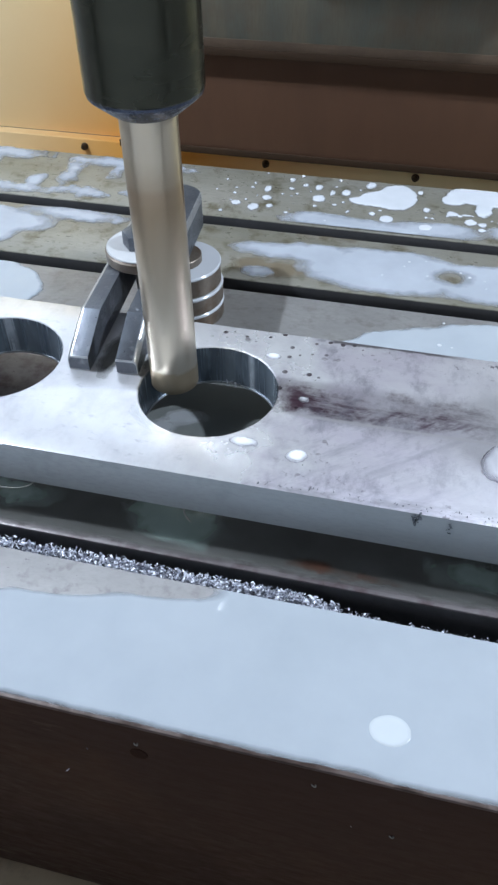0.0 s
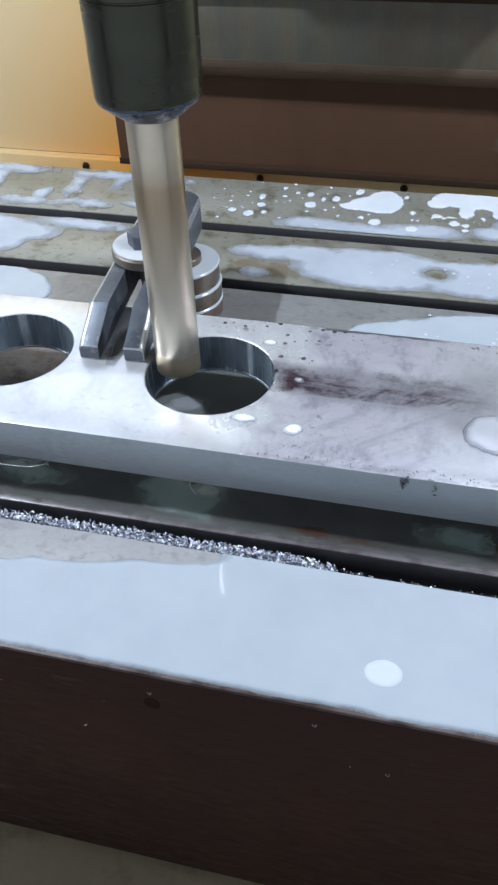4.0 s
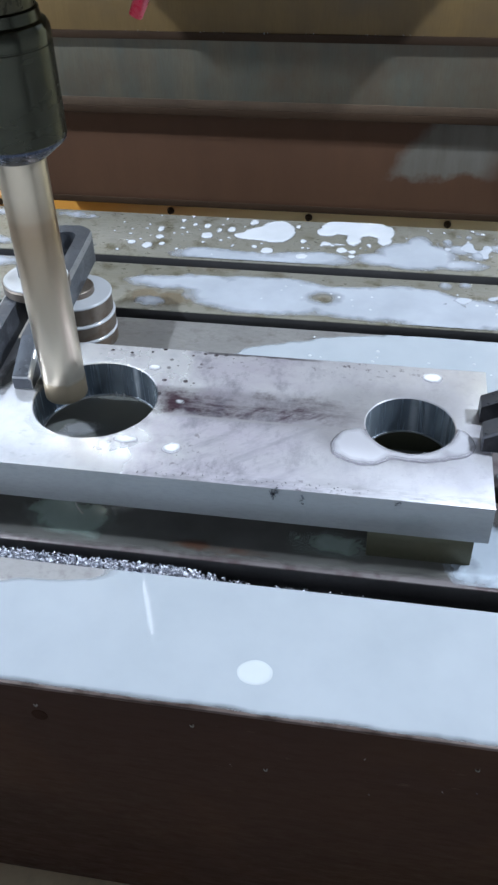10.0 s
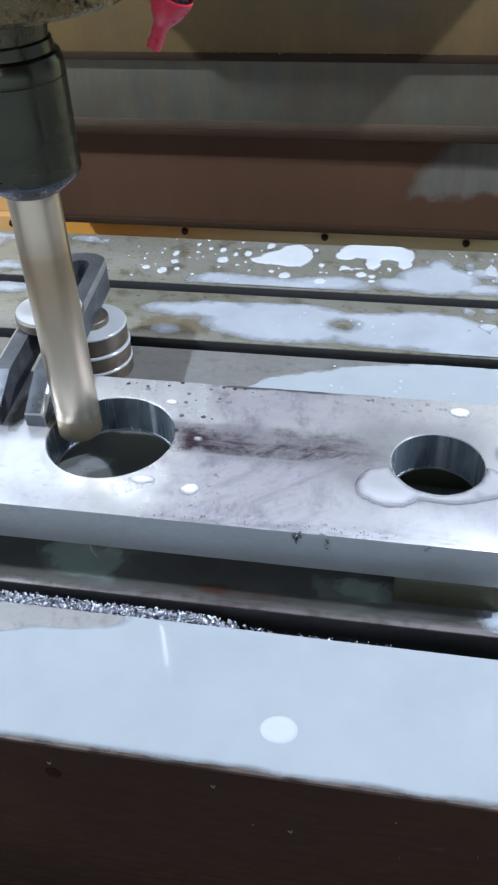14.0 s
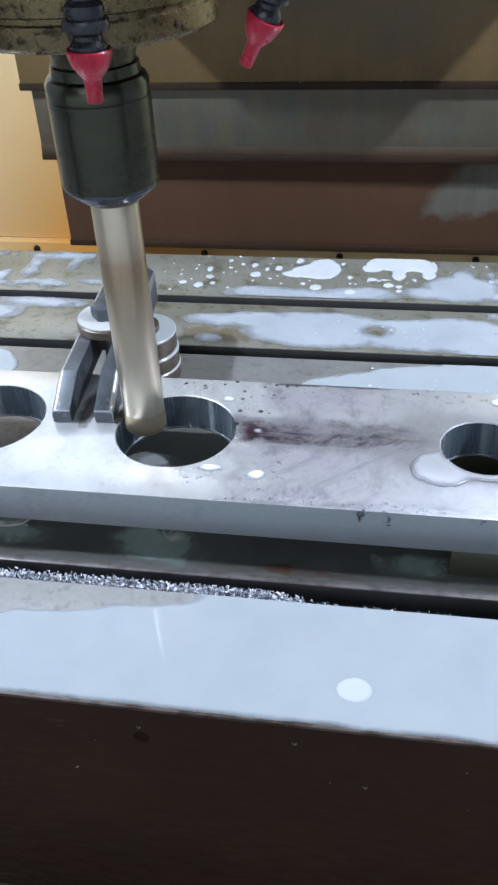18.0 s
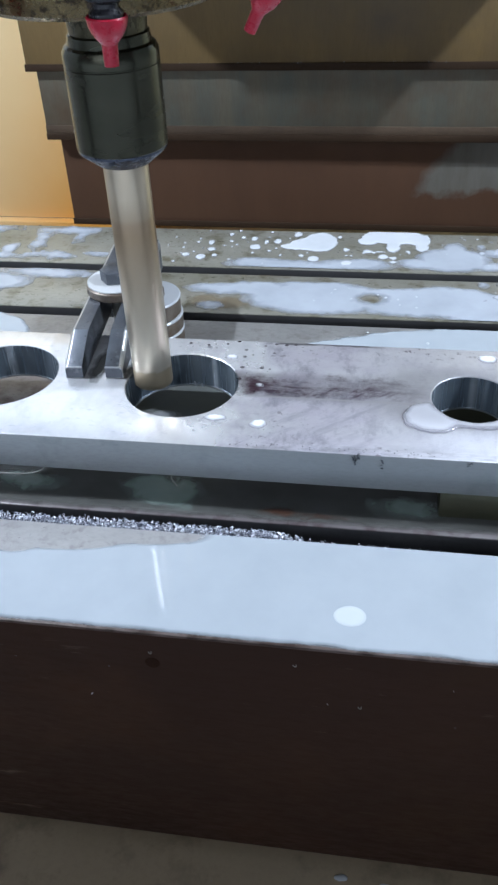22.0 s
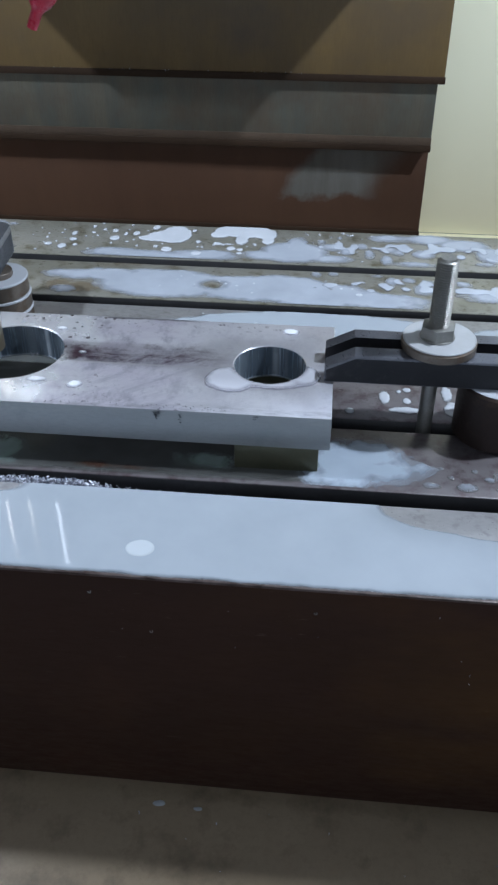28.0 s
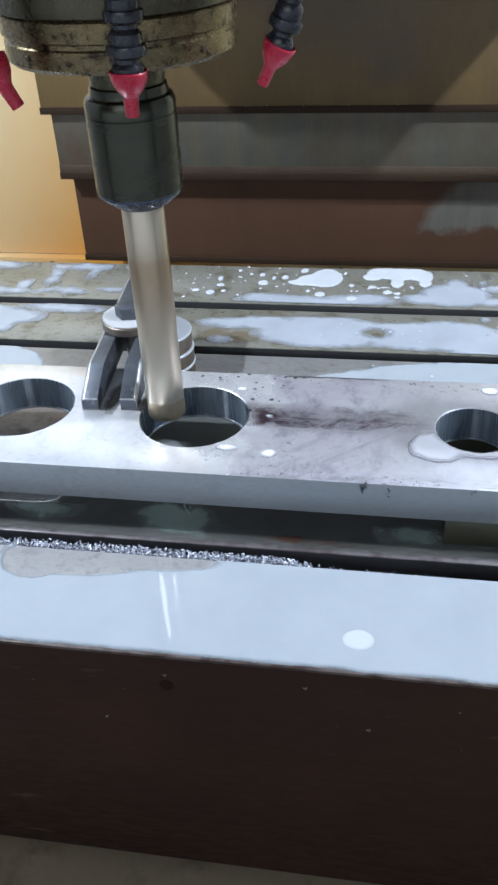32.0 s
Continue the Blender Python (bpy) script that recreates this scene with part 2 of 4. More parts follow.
M_HEEL = surf("brown_steel_block", (0.036, 0.024, 0.020), (0.022, 0.016, 0.014), 0.45, 0.4, 30, 300, (1, 1, 1), (0.09, 0.06, 0.04), 40, (0.55, 0.8), 0.3)
M_PACK = surf("packing_steel", (0.095, 0.092, 0.058), (0.066, 0.066, 0.042), 0.4, 0.5, 30, 300, (1, 1, 1), None, 40, (0.55, 0.8), 0.2)
M_HOLDER = surf("black_oxide", (0.064, 0.063, 0.044), (0.040, 0.041, 0.031), 0.22, 0.85, 9, 18, (1, 1, 3), None, relief=0.0)
M_COLLAR = surf("blue_black_steel", (0.085, 0.098, 0.135), (0.06, 0.068, 0.095), 0.22, 0.8, 30, 300, relief=0.05)
M_NOSE = surf("stained_brassy_steel", (0.20, 0.148, 0.068), (0.070, 0.056, 0.032), 0.27, 0.8, 14, 260, (1, 1, 1.6), (0.030, 0.021, 0.012), 150, (0.54, 0.62), 0.25)
M_NOSE_DARK = surf("dull_spindle_steel", (0.10, 0.085, 0.048), (0.06, 0.056, 0.034), 0.3, 0.65, 12, 220, (1, 1, 0.6), (0.04, 0.028, 0.014), 30, (0.55, 0.7), 0.2)
M_HOSE = surf("black_plastic", (0.012, 0.012, 0.016), (0.018, 0.018, 0.024), 0.28, 0.0, 40, 300, relief=0.08)
M_RED = surf("red_plastic", (0.42, 0.012, 0.040), (0.36, 0.009, 0.030), 0.3, 0.0, 40, 300, relief=0.05)
M_BLACK_BOLT = surf("black_screw", (0.075, 0.050, 0.034), (0.04, 0.03, 0.022), 0.4, 0.5, 50, 400)
def chip_material():
    """Bright and dull chips side by side."""
    m, nt, b = nodes_of("aluminium_chip")
    geo = nt.nodes.new("ShaderNodeNewGeometry")
    col = blend(nt, span(nt, geo.outputs["Random Per Island"], 0.25, 0.75), (0.16, 0.17, 0.22), (0.84, 0.86, 0.95))
    col = blend(nt, span(nt, noise_of(nt, 700, 2), 0.4, 0.7, 0.0, 0.4), col, (0.30, 0.31, 0.36))
    link(nt, col, b.inputs["Base Color"])
    b.inputs["Metallic"].default_value = 0.25
    b.inputs["Roughness"].default_value = 0.46
    return m


M_CHIP = chip_material()


def coolant(name, c1, c2, rough, thin=1.0, deep=1.0, reach=0.004, rim=None, rim_width=0.0012):
    """Liquid: shallow at its edge, where the ground shows through (thin), denser further in (deep); rim tints the very edge."""
    m, nt, b = nodes_of(name)
    col = blend(nt, span(nt, noise_of(nt, 22, 5, 0.55), 0.35, 0.7), c1, c2)
    if thin < 1 or deep < 1 or rim:
        at = nt.nodes.new("ShaderNodeAttribute")
        at.attribute_name = "depth"
        inward = at.outputs["Fac"]
        if rim:
            col = blend(nt, span(nt, inward, 0.0, rim_width, 0.85, 0.0), col, rim)
        wob = span(nt, noise_of(nt, 60, 4, 0.6), 0.3, 0.7, -0.25 * reach, 0.25 * reach)
        alpha = span(nt, math_of(nt, "ADD", inward, wob), 0.0, reach, thin, deep)
        if rim:
            alpha = math_of(nt, "MAXIMUM", alpha, span(nt, inward, 0.0, rim_width, 0.75, 0.0))
        link(nt, alpha, b.inputs["Alpha"])
    link(nt, col, b.inputs["Base Color"])
    b.inputs["Roughness"].default_value = rough
    b.inputs["IOR"].default_value = 1.34
    bump(nt, b, noise_of(nt, 30, 2), 0.008, 0.001)
    return m


M_MILK = coolant("milky_coolant", (0.345, 0.375, 0.412), (0.315, 0.346, 0.382), 0.04, 0.35, 1.0, 0.0028)
M_MILK_THIN = coolant("thinner_milky_coolant", (0.40, 0.428, 0.485), (0.335, 0.362, 0.41), 0.06, 0.30, 0.92, 0.008, (0.15, 0.135, 0.105), 0.0014)
M_POOL = coolant("cloudy_coolant", (0.56, 0.56, 0.61), (0.62, 0.62, 0.67), 0.10, 0.30, 0.80, 0.005, (0.13, 0.12, 0.15), 0.0028)
M_DROP = coolant("coolant_drop", (0.70, 0.71, 0.75), (0.64, 0.65, 0.69), 0.08, 0.25, 0.95, 0.0022, (0.10, 0.09, 0.11), 0.0009)
# Shade under the plate put into film colour, with residue at clamp toes.
M_OIL_SHADE = coolant("oily_shade_film", (0.082, 0.082, 0.078), (0.112, 0.113, 0.108), 0.10, 0.25, 0.97, 0.005)
M_SHADE_THIN = coolant("thin_grey_shade_film", (0.125, 0.134, 0.130), (0.155, 0.165, 0.162), 0.10, 0.3, 0.95, 0.006)
M_FOAM = coolant("white_foam", (0.52, 0.54, 0.58), (0.46, 0.48, 0.52), 0.2)
M_FOAM_DROP = coolant("white_drop", (0.54, 0.56, 0.60), (0.47, 0.49, 0.53), 0.15, 0.45, 1.0, 0.0014, (0.15, 0.14, 0.12), 0.0007)
M_BLOT = surf("dark_oil_blot", (0.025, 0.0125, 0.0085), (0.029, 0.0142, 0.0096), 0.8, 0.0, 200, 600, spec=0.04)
M_STRAND = coolant("milky_strands", (0.42, 0.445, 0.50), (0.36, 0.385, 0.43), 0.1, 0.35, 1.0, 0.003, (0.14, 0.125, 0.10), 0.0012)
M_SPOT = coolant("foam_spot", (0.50, 0.53, 0.56), (0.46, 0.49, 0.52), 0.2, 0.9, 1.0, 0.0015)
M_BROWN = coolant("brown_residue", (0.15, 0.115, 0.07), (0.24, 0.20, 0.14), 0.2, 0.1, 0.58, 0.006)
M_RUST = coolant("rust", (0.12, 0.048, 0.024), (0.06, 0.030, 0.02), 0.5, 0.0, 0.6, 0.004)
M_COAT = coolant("dried_coolant", (0.48, 0.49, 0.505), (0.38, 0.385, 0.395), 0.3)
M_TEAL = coolant("greenish_coolant", (0.31, 0.375, 0.345), (0.23, 0.285, 0.262), 0.18, 0.10, 0.88, 0.008)
M_FILM = coolant("clear_film", (0.50, 0.52, 0.56), (0.56, 0.58, 0.62), 0.12, 0.1, 0.4, 0.004)
M_WET = coolant("thin_bluish_coolant", (0.47, 0.535, 0.62), (0.39, 0.45, 0.53), 0.06, 0.15, 0.82, 0.012, (0.20, 0.21, 0.24), 0.0010)


def plate_material():
    """Face-milled steel: fine cutter marks along the plate, purple-brown coolant residue over its right-hand half."""
    m, nt, b = nodes_of("milled_steel")
    tc = nt.nodes.new("ShaderNodeTexCoord")
    sep = nt.nodes.new("ShaderNodeSeparateXYZ")
    link(nt, tc.outputs["Object"], sep.inputs[0])
    x, y = sep.outputs["X"], sep.outputs["Y"]
    col = blend(nt, span(nt, noise_of(nt, 9, 4, 0.6), 0.35, 0.65), (0.84, 0.84, 0.865), (0.76, 0.76, 0.79))
    col = blend(nt, span(nt, noise_of(nt, 38, 7, 0.7, (1, 0.7, 1)), 0.46, 0.70, 0.0, 0.55), col, (0.55, 0.545, 0.59))
    col = blend(nt, span(nt, noise_of(nt, 150, 4, 0.7, (0.5, 1, 1)), 0.58, 0.68, 0.0, 0.4), col, (0.46, 0.445, 0.49))
    wob = span(nt, noise_of(nt, 16, 5, 0.6), 0.3, 0.7, -0.05, 0.05)
    right = span(nt, math_of(nt, "ADD", x, wob), -0.115, -0.075)
    haze = math_of(nt, "MULTIPLY", right, span(nt, noise_of(nt, 26, 6, 0.7, (0.6, 1.4, 1)), 0.30, 0.66, 0.30, 0.95))
    haze = math_of(nt, "MULTIPLY", haze, span(nt, math_of(nt, "ADD", x, math_of(nt, "MULTIPLY", wob, 0.6)), -0.01, 0.045, 1.0, 0.45))
    col = blend(nt, haze, col, (0.61, 0.57, 0.655))
    # a darker smear along the seam between two cutter passes
    dy = math_of(nt, "ABSOLUTE", math_of(nt, "ADD", y, 0.247), 0.0)
    band = span(nt, math_of(nt, "ADD", dy, span(nt, noise_of(nt, 45, 5, 0.7), 0.3, 0.7, -0.010, 0.014)), 0.003, 0.016, 1.0, 0.0)
    along = math_of(nt, "MULTIPLY", span(nt, x, -0.10, -0.085), span(nt, x, 0.0, 0.06, 1.0, 0.0))
    smear = math_of(nt, "MULTIPLY", band, along)
    smear = math_of(nt, "MULTIPLY", smear, span(nt, noise_of(nt, 60, 6, 0.75, (0.35, 1.6, 1)), 0.34, 0.56))
    col = blend(nt, smear, col, (0.11, 0.066, 0.092))
    spot = nt.nodes.new("ShaderNodeVectorMath")
    spot.operation = "DISTANCE"
    link(nt, tc.outputs["Object"], spot.inputs[0])
    spot.inputs[1].default_value = (-0.083, -0.2465, 0.0532)
    round_spot = span(nt, math_of(nt, "ADD", spot.outputs["Value"], span(nt, noise_of(nt, 90, 4), 0.3, 0.7, -0.006, 0.006)), 0.004, 0.013, 0.85, 0.0)
    col = blend(nt, round_spot, col, (0.10, 0.045, 0.07))
    # spatter specks near the large bore and along the back edge
    speck = math_of(nt, "MULTIPLY", span(nt, noise_of(nt, 210, 3, 0.6), 0.61, 0.66), span(nt, noise_of(nt, 14, 3, 0.5), 0.46, 0.60))
    where = math_of(nt, "MAXIMUM", span(nt, x, -0.02, -0.07), math_of(nt, "MAXIMUM", span(nt, y, -0.207, -0.19), span(nt, y, -0.305, -0.318)))
    col = blend(nt, math_of(nt, "MULTIPLY", math_of(nt, "MULTIPLY", speck, right), where), col, (0.20, 0.175, 0.21))
    # fine blue-grey mottling and slanting scratches
    mottle = math_of(nt, "MULTIPLY", span(nt, noise_of(nt, 55, 8, 0.75, (1, 0.6, 1)), 0.50, 0.66), right)
    col = blend(nt, math_of(nt, "MULTIPLY", mottle, span(nt, x, -0.02, 0.04, 0.6, 0.2)), col, (0.235, 0.225, 0.285))
    rot = nt.nodes.new("ShaderNodeMapping")
    rot.inputs["Rotation"].default_value = (0, 0, radians(38))
    rot.vector_type = "TEXTURE"
    rot.inputs["Scale"].default_value = (18, 1, 1)
    link(nt, tc.outputs["Object"], rot.inputs["Vector"])
    scr = nt.nodes.new("ShaderNodeTexNoise")
    scr.inputs["Scale"].default_value, scr.inputs["Detail"].default_value = 420, 3
    link(nt, rot.outputs["Vector"], scr.inputs["Vector"])
    # slanting grey wipe strokes on the front half
    wide = nt.nodes.new("ShaderNodeMapping")
    wide.vector_type = "TEXTURE"
    wide.inputs["Rotation"].default_value = (0, 0, radians(38))
    wide.inputs["Scale"].default_value = (4, 1, 1)
    link(nt, tc.outputs["Object"], wide.inputs["Vector"])
    wipe = nt.nodes.new("ShaderNodeTexNoise")
    wipe.inputs["Scale"].default_value, wipe.inputs["Detail"].default_value, wipe.inputs["Roughness"].default_value = 130, 6, 0.65
    link(nt, wide.outputs["Vector"], wipe.inputs["Vector"])
    wiped = math_of(nt, "MULTIPLY", span(nt, wipe.outputs["Fac"], 0.46, 0.64), span(nt, y, -0.258, -0.266))
    wiped = math_of(nt, "MULTIPLY", wiped, math_of(nt, "MULTIPLY", right, span(nt, math_of(nt, "ADD", x, wob), -0.03, 0.05, 0.55, 0.08)))
    col = blend(nt, wiped, col, (0.37, 0.365, 0.43))
    strokes = math_of(nt, "MULTIPLY", span(nt, wipe.outputs["Fac"], 0.48, 0.60), span(nt, math_of(nt, "ABSOLUTE", math_of(nt, "ADD", y, 0.2525), 0.0), 0.003, 0.008, 1.0, 0.0))
    strokes = math_of(nt, "MULTIPLY", strokes, math_of(nt, "MULTIPLY", span(nt, x, -0.055, -0.035), span(nt, x, 0.01, 0.045, 0.8, 0.0)))
    col = blend(nt, strokes, col, (0.12, 0.07, 0.11))
    scr_at = math_of(nt, "MULTIPLY", span(nt, scr.outputs["Fac"], 0.62, 0.70, 0.0, 0.28), span(nt, noise_of(nt, 11, 3), 0.45, 0.6))
    col = blend(nt, math_of(nt, "MULTIPLY", scr_at, span(nt, right, 0.0, 1.0, 0.25, 1.0)), col, (0.60, 0.60, 0.66))
    # round dark spatter drops by the large bore and along the back edge
    vo = nt.nodes.new("ShaderNodeTexVoronoi")
    vo.voronoi_dimensions = "2D"
    vo.inputs["Scale"].default_value = 125
    link(nt, tc.outputs["Object"], vo.inputs["Vector"])
    vsep = nt.nodes.new("ShaderNodeSeparateXYZ")
    link(nt, vo.outputs["Color"], vsep.inputs[0])
    size = span(nt, vsep.outputs["X"], 0.50, 1.0, 0.0, 0.24)
    dots = math_of(nt, "GREATER_THAN", size, vo.outputs["Distance"])
    zone = math_of(nt, "MAXIMUM", math_of(nt, "MULTIPLY", span(nt, x, -0.105, -0.095), span(nt, x, -0.060, -0.078)), math_of(nt, "MULTIPLY", span(nt, y, -0.200, -0.190), span(nt, x, -0.02, -0.05)))
    zone = math_of(nt, "MULTIPLY", zone, math_of(nt, "MULTIPLY", span(nt, y, -0.262, -0.255), span(nt, x, -0.155, -0.15)))
    col = blend(nt, math_of(nt, "MULTIPLY", math_of(nt, "MULTIPLY", dots, zone), 0.9), col, (0.055, 0.035, 0.048))
    # dark oily line along a stretch of the back edge
    line = math_of(nt, "MULTIPLY", span(nt, math_of(nt, "ADD", y, span(nt, noise_of(nt, 70, 4), 0.3, 0.7, -0.0012, 0.0012)), -0.1850, -0.1838), math_of(nt, "MULTIPLY", span(nt, x, -0.075, -0.07), span(nt, x, 0.0, 0.02, 1.0, 0.0)))
    col = blend(nt, math_of(nt, "MULTIPLY", line, 0.8), col, (0.09, 0.08, 0.09))
    # rubbed streaks along the front edge
    rub = math_of(nt, "MULTIPLY", span(nt, y, -0.312, -0.322), span(nt, noise_of(nt, 90, 5, 0.7, (0.25, 1, 1)), 0.46, 0.6))
    col = blend(nt, math_of(nt, "MULTIPLY", math_of(nt, "MULTIPLY", rub, right), 0.5), col, (0.24, 0.235, 0.26))
    seam = math_of(nt, "MULTIPLY", span(nt, math_of(nt, "ABSOLUTE", math_of(nt, "ADD", y, 0.2615), 0.0), 0.0005, 0.0018, 0.80, 0.0), right)
    col = blend(nt, seam, col, (0.66, 0.64, 0.68))
    link(nt, col, b.inputs["Base Color"])
    link(nt, span(nt, haze, 0.0, 1.0, 0.62, 0.72), b.inputs["Metallic"])
    lay = noise_of(nt, 700, 2, 0.5, (0.02, 1, 1))
    link(nt, span(nt, haze, 0.0, 1.0, 0.27, 0.44), b.inputs["Roughness"])
    bump(nt, b, lay, 0.06, 0.0004)
    return m


M_PLATE = plate_material()
M_EDGE = surf("sawn_steel_edge", (0.375, 0.392, 0.398), (0.295, 0.312, 0.322), 0.42, 0.55, 10, 500, (0.3, 1, 1), (0.24, 0.27, 0.27), 35, (0.58, 0.8), 0.15)
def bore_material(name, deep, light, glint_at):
    """Blue-grey bored steel: broad reflection bands and glints painted down the wall, fine drawn lines between them."""
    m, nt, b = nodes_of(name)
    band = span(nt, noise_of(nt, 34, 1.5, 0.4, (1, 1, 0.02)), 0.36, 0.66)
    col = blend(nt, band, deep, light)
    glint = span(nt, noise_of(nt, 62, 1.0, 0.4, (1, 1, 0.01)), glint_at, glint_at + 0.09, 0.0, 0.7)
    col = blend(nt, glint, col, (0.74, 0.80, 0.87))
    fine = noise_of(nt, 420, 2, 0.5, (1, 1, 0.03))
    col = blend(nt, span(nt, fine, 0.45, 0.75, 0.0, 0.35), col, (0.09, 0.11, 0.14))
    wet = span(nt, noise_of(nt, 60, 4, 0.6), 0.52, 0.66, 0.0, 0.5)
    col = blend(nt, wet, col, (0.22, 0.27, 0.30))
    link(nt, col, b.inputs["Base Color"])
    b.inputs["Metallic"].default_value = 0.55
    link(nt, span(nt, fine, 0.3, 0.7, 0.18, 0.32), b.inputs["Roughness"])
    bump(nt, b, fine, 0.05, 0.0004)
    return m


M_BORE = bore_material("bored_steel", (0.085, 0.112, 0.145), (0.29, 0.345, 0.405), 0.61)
# Brighter copy for the small bore, its stronger reflections put into the colour.
M_BORE_BRIGHT = bore_material("brighter_bored_steel", (0.20, 0.25, 0.31), (0.44, 0.51, 0.58), 0.55)


def shank_material():
    """Polished shank with a heat-tinted zone in its upper part."""
    m, nt, b = nodes_of("polished_shank")
    tc = nt.nodes.new("ShaderNodeTexCoord")
    sep = nt.nodes.new("ShaderNodeSeparateXYZ")
    link(nt, tc.outputs["Object"], sep.inputs[0])
    z = sep.outputs["Z"]
    tint = math_of(nt, "MULTIPLY", span(nt, z, 0.075, 0.175), span(nt, z, 0.178, 0.205, 1.0, 0.45))
    col = blend(nt, tint, (0.58, 0.525, 0.425), (0.33, 0.25, 0.165))
    ring = math_of(nt, "MULTIPLY", span(nt, z, 0.176, 0.184), span(nt, z, 0.186, 0.190, 1.0, 0.0))
    col = blend(nt, math_of(nt, "MULTIPLY", ring, 0.35), col, (0.28, 0.19, 0.12))
    tip = span(nt, math_of(nt, "ADD", z, span(nt, noise_of(nt, 130, 2, 0.5), 0.3, 0.7, -0.001, 0.001)), 0.0655, 0.0675, 1.0, 0.0)
    col = blend(nt, tip, col, (0.38, 0.315, 0.22))
    link(nt, col, b.inputs["Base Color"])
    b.inputs["Metallic"].default_value = 0.9
    link(nt, span(nt, tip, 0.0, 1.0, 0.29, 0.45), b.inputs["Roughness"])
    bump(nt, b, noise_of(nt, 400, 2, 0.5, (0.02, 0.02, 1)), 0.04, 0.0004)
    return m


M_SHANK = shank_material()


def lamp_material():
    m, nt, b = nodes_of("lit_tube")
    b.inputs["Base Color"].default_value = (0.9, 0.9, 0.9, 1)
    b.inputs["Emission Color"].default_value = (0.95, 0.98, 1, 1)
    b.inputs["Emission Strength"].default_value = 14
    return m


M_TUBE = lamp_material()


# ---- mesh helpers ----
def finish(name, bm, material, smooth=35):
    me = bpy.data.meshes.new(name)
    bmesh.ops.recalc_face_normals(bm, faces=bm.faces[:])
    bm.to_mesh(me)
    bm.free()
    for mat in material if isinstance(material, (list, tuple)) else (material,):
        me.materials.append(mat)
    if smooth:
        me.polygons.foreach_set("use_smooth", [True] * len(me.polygons))
        me.set_sharp_from_angle(angle=radians(smooth))
    return me


def part(name, bm, material, parent, label="", smooth=35):
    ob = new(name, finish(name, bm, material, smooth))
    ob.parent = parent
    return tagged(ob, label) if label else ob


def thing(name, label, category, group="", kind=""):
    return tagged(new(name), label, category, group, kind)


def box(x0, x1, y0, y1, z0, z1, bevel=0.0, bm=None, segments=2):
    own = bmesh.new()
    bmesh.ops.create_cube(own, size=1, matrix=Matrix.LocRotScale(((x0 + x1) / 2, (y0 + y1) / 2, (z0 + z1) / 2), None, (x1 - x0, y1 - y0, z1 - z0)))
    if bevel:
        bmesh.ops.bevel(own, geom=own.edges[:], offset=bevel, segments=segments, affect="EDGES", profile=0.5)
    return own if bm is None else merge(bm, own)


def merge(bm, other):
    me = bpy.data.meshes.new("tmp")
    other.to_mesh(me)
    other.free()
    bm.from_mesh(me)
    bpy.data.meshes.remove(me)
    return bm


def moved(bm, m):
    bmesh.ops.transform(bm, matrix=m, verts=bm.verts[:])
    return bm


def lathe(profile, cx=0.0, cy=0.0, seg=48):
    """A turned body about the vertical through (cx, cy) from (radius, height) pairs, closed at both ends."""
    bm = bmesh.new()
    rings = []
    for r, z in profile:
        rings.append([bm.verts.new((cx + r * math.cos(a), cy + r * math.sin(a), z)) for a in (2 * math.pi * k / seg for k in range(seg))])
    for a, b in zip(rings, rings[1:]):
        for k in range(seg):
            bm.faces.new((a[k], a[(k + 1) % seg], b[(k + 1) % seg], b[k]))
    bm.faces.new(rings[0][::-1])
    bm.faces.new(rings[-1])
    return bm


def disc(r, z0, z1, cx=0.0, cy=0.0, c=0.0006, seg=48):
    return lathe([(r - c, z0), (r, z0 + c), (r, z1 - c), (r - c, z1)], cx, cy, seg)


def ring(r0, r1, z0, z1, cx=0.0, cy=0.0, seg=48):
    bm = bmesh.new()
    rows = []
    for r, z in ((r0, z0), (r1, z0), (r1, z1), (r0, z1)):
        rows.append([bm.verts.new((cx + r * math.cos(2 * math.pi * k / seg), cy + r * math.sin(2 * math.pi * k / seg), z)) for k in range(seg)])
    for a, b in zip(rows, rows[1:] + rows[:1]):
        for k in range(seg):
            bm.faces.new((a[k], a[(k + 1) % seg], b[(k + 1) % seg], b[k]))
    return bm


def prism(outline, a0, a1, axis="y", bevel=0.0):
    """A closed outline of pairs pushed out along an axis. axis y: pairs are (x, z); x: (y, z); z: (x, y)."""
    put = {"x": lambda p, a: (a, *p), "y": lambda p, a: (p[0], a, p[1]), "z": lambda p, a: (*p, a)}[axis]
    bm = bmesh.new()
    low = [bm.verts.new(put(p, a0)) for p in outline]
    top = [bm.verts.new(put(p, a1)) for p in outline]
    n = len(outline)
    bm.faces.new(low[::-1])
    bm.faces.new(top)
    for k in range(n):
        bm.faces.new((low[k], low[(k + 1) % n], top[(k + 1) % n], top[k]))
    if bevel:
        bmesh.ops.bevel(bm, geom=bm.edges[:], offset=bevel, segments=2, affect="EDGES", profile=0.5)
    return bm


def hexagon(af, z0, z1, turn=0.0):
    r = af / math.sqrt(3)
    out = [(r * math.cos(radians(60 * k + turn)), r * math.sin(radians(60 * k + turn))) for k in range(6)]
    bm = prism(out, z0, z1, "z")
    top = [e for e in bm.edges if all(v.co.z > z1 - 1e-6 for v in e.verts)]
    bmesh.ops.bevel(bm, geom=top, offset=0.0012, segments=2, affect="EDGES", profile=0.5)
    return bm


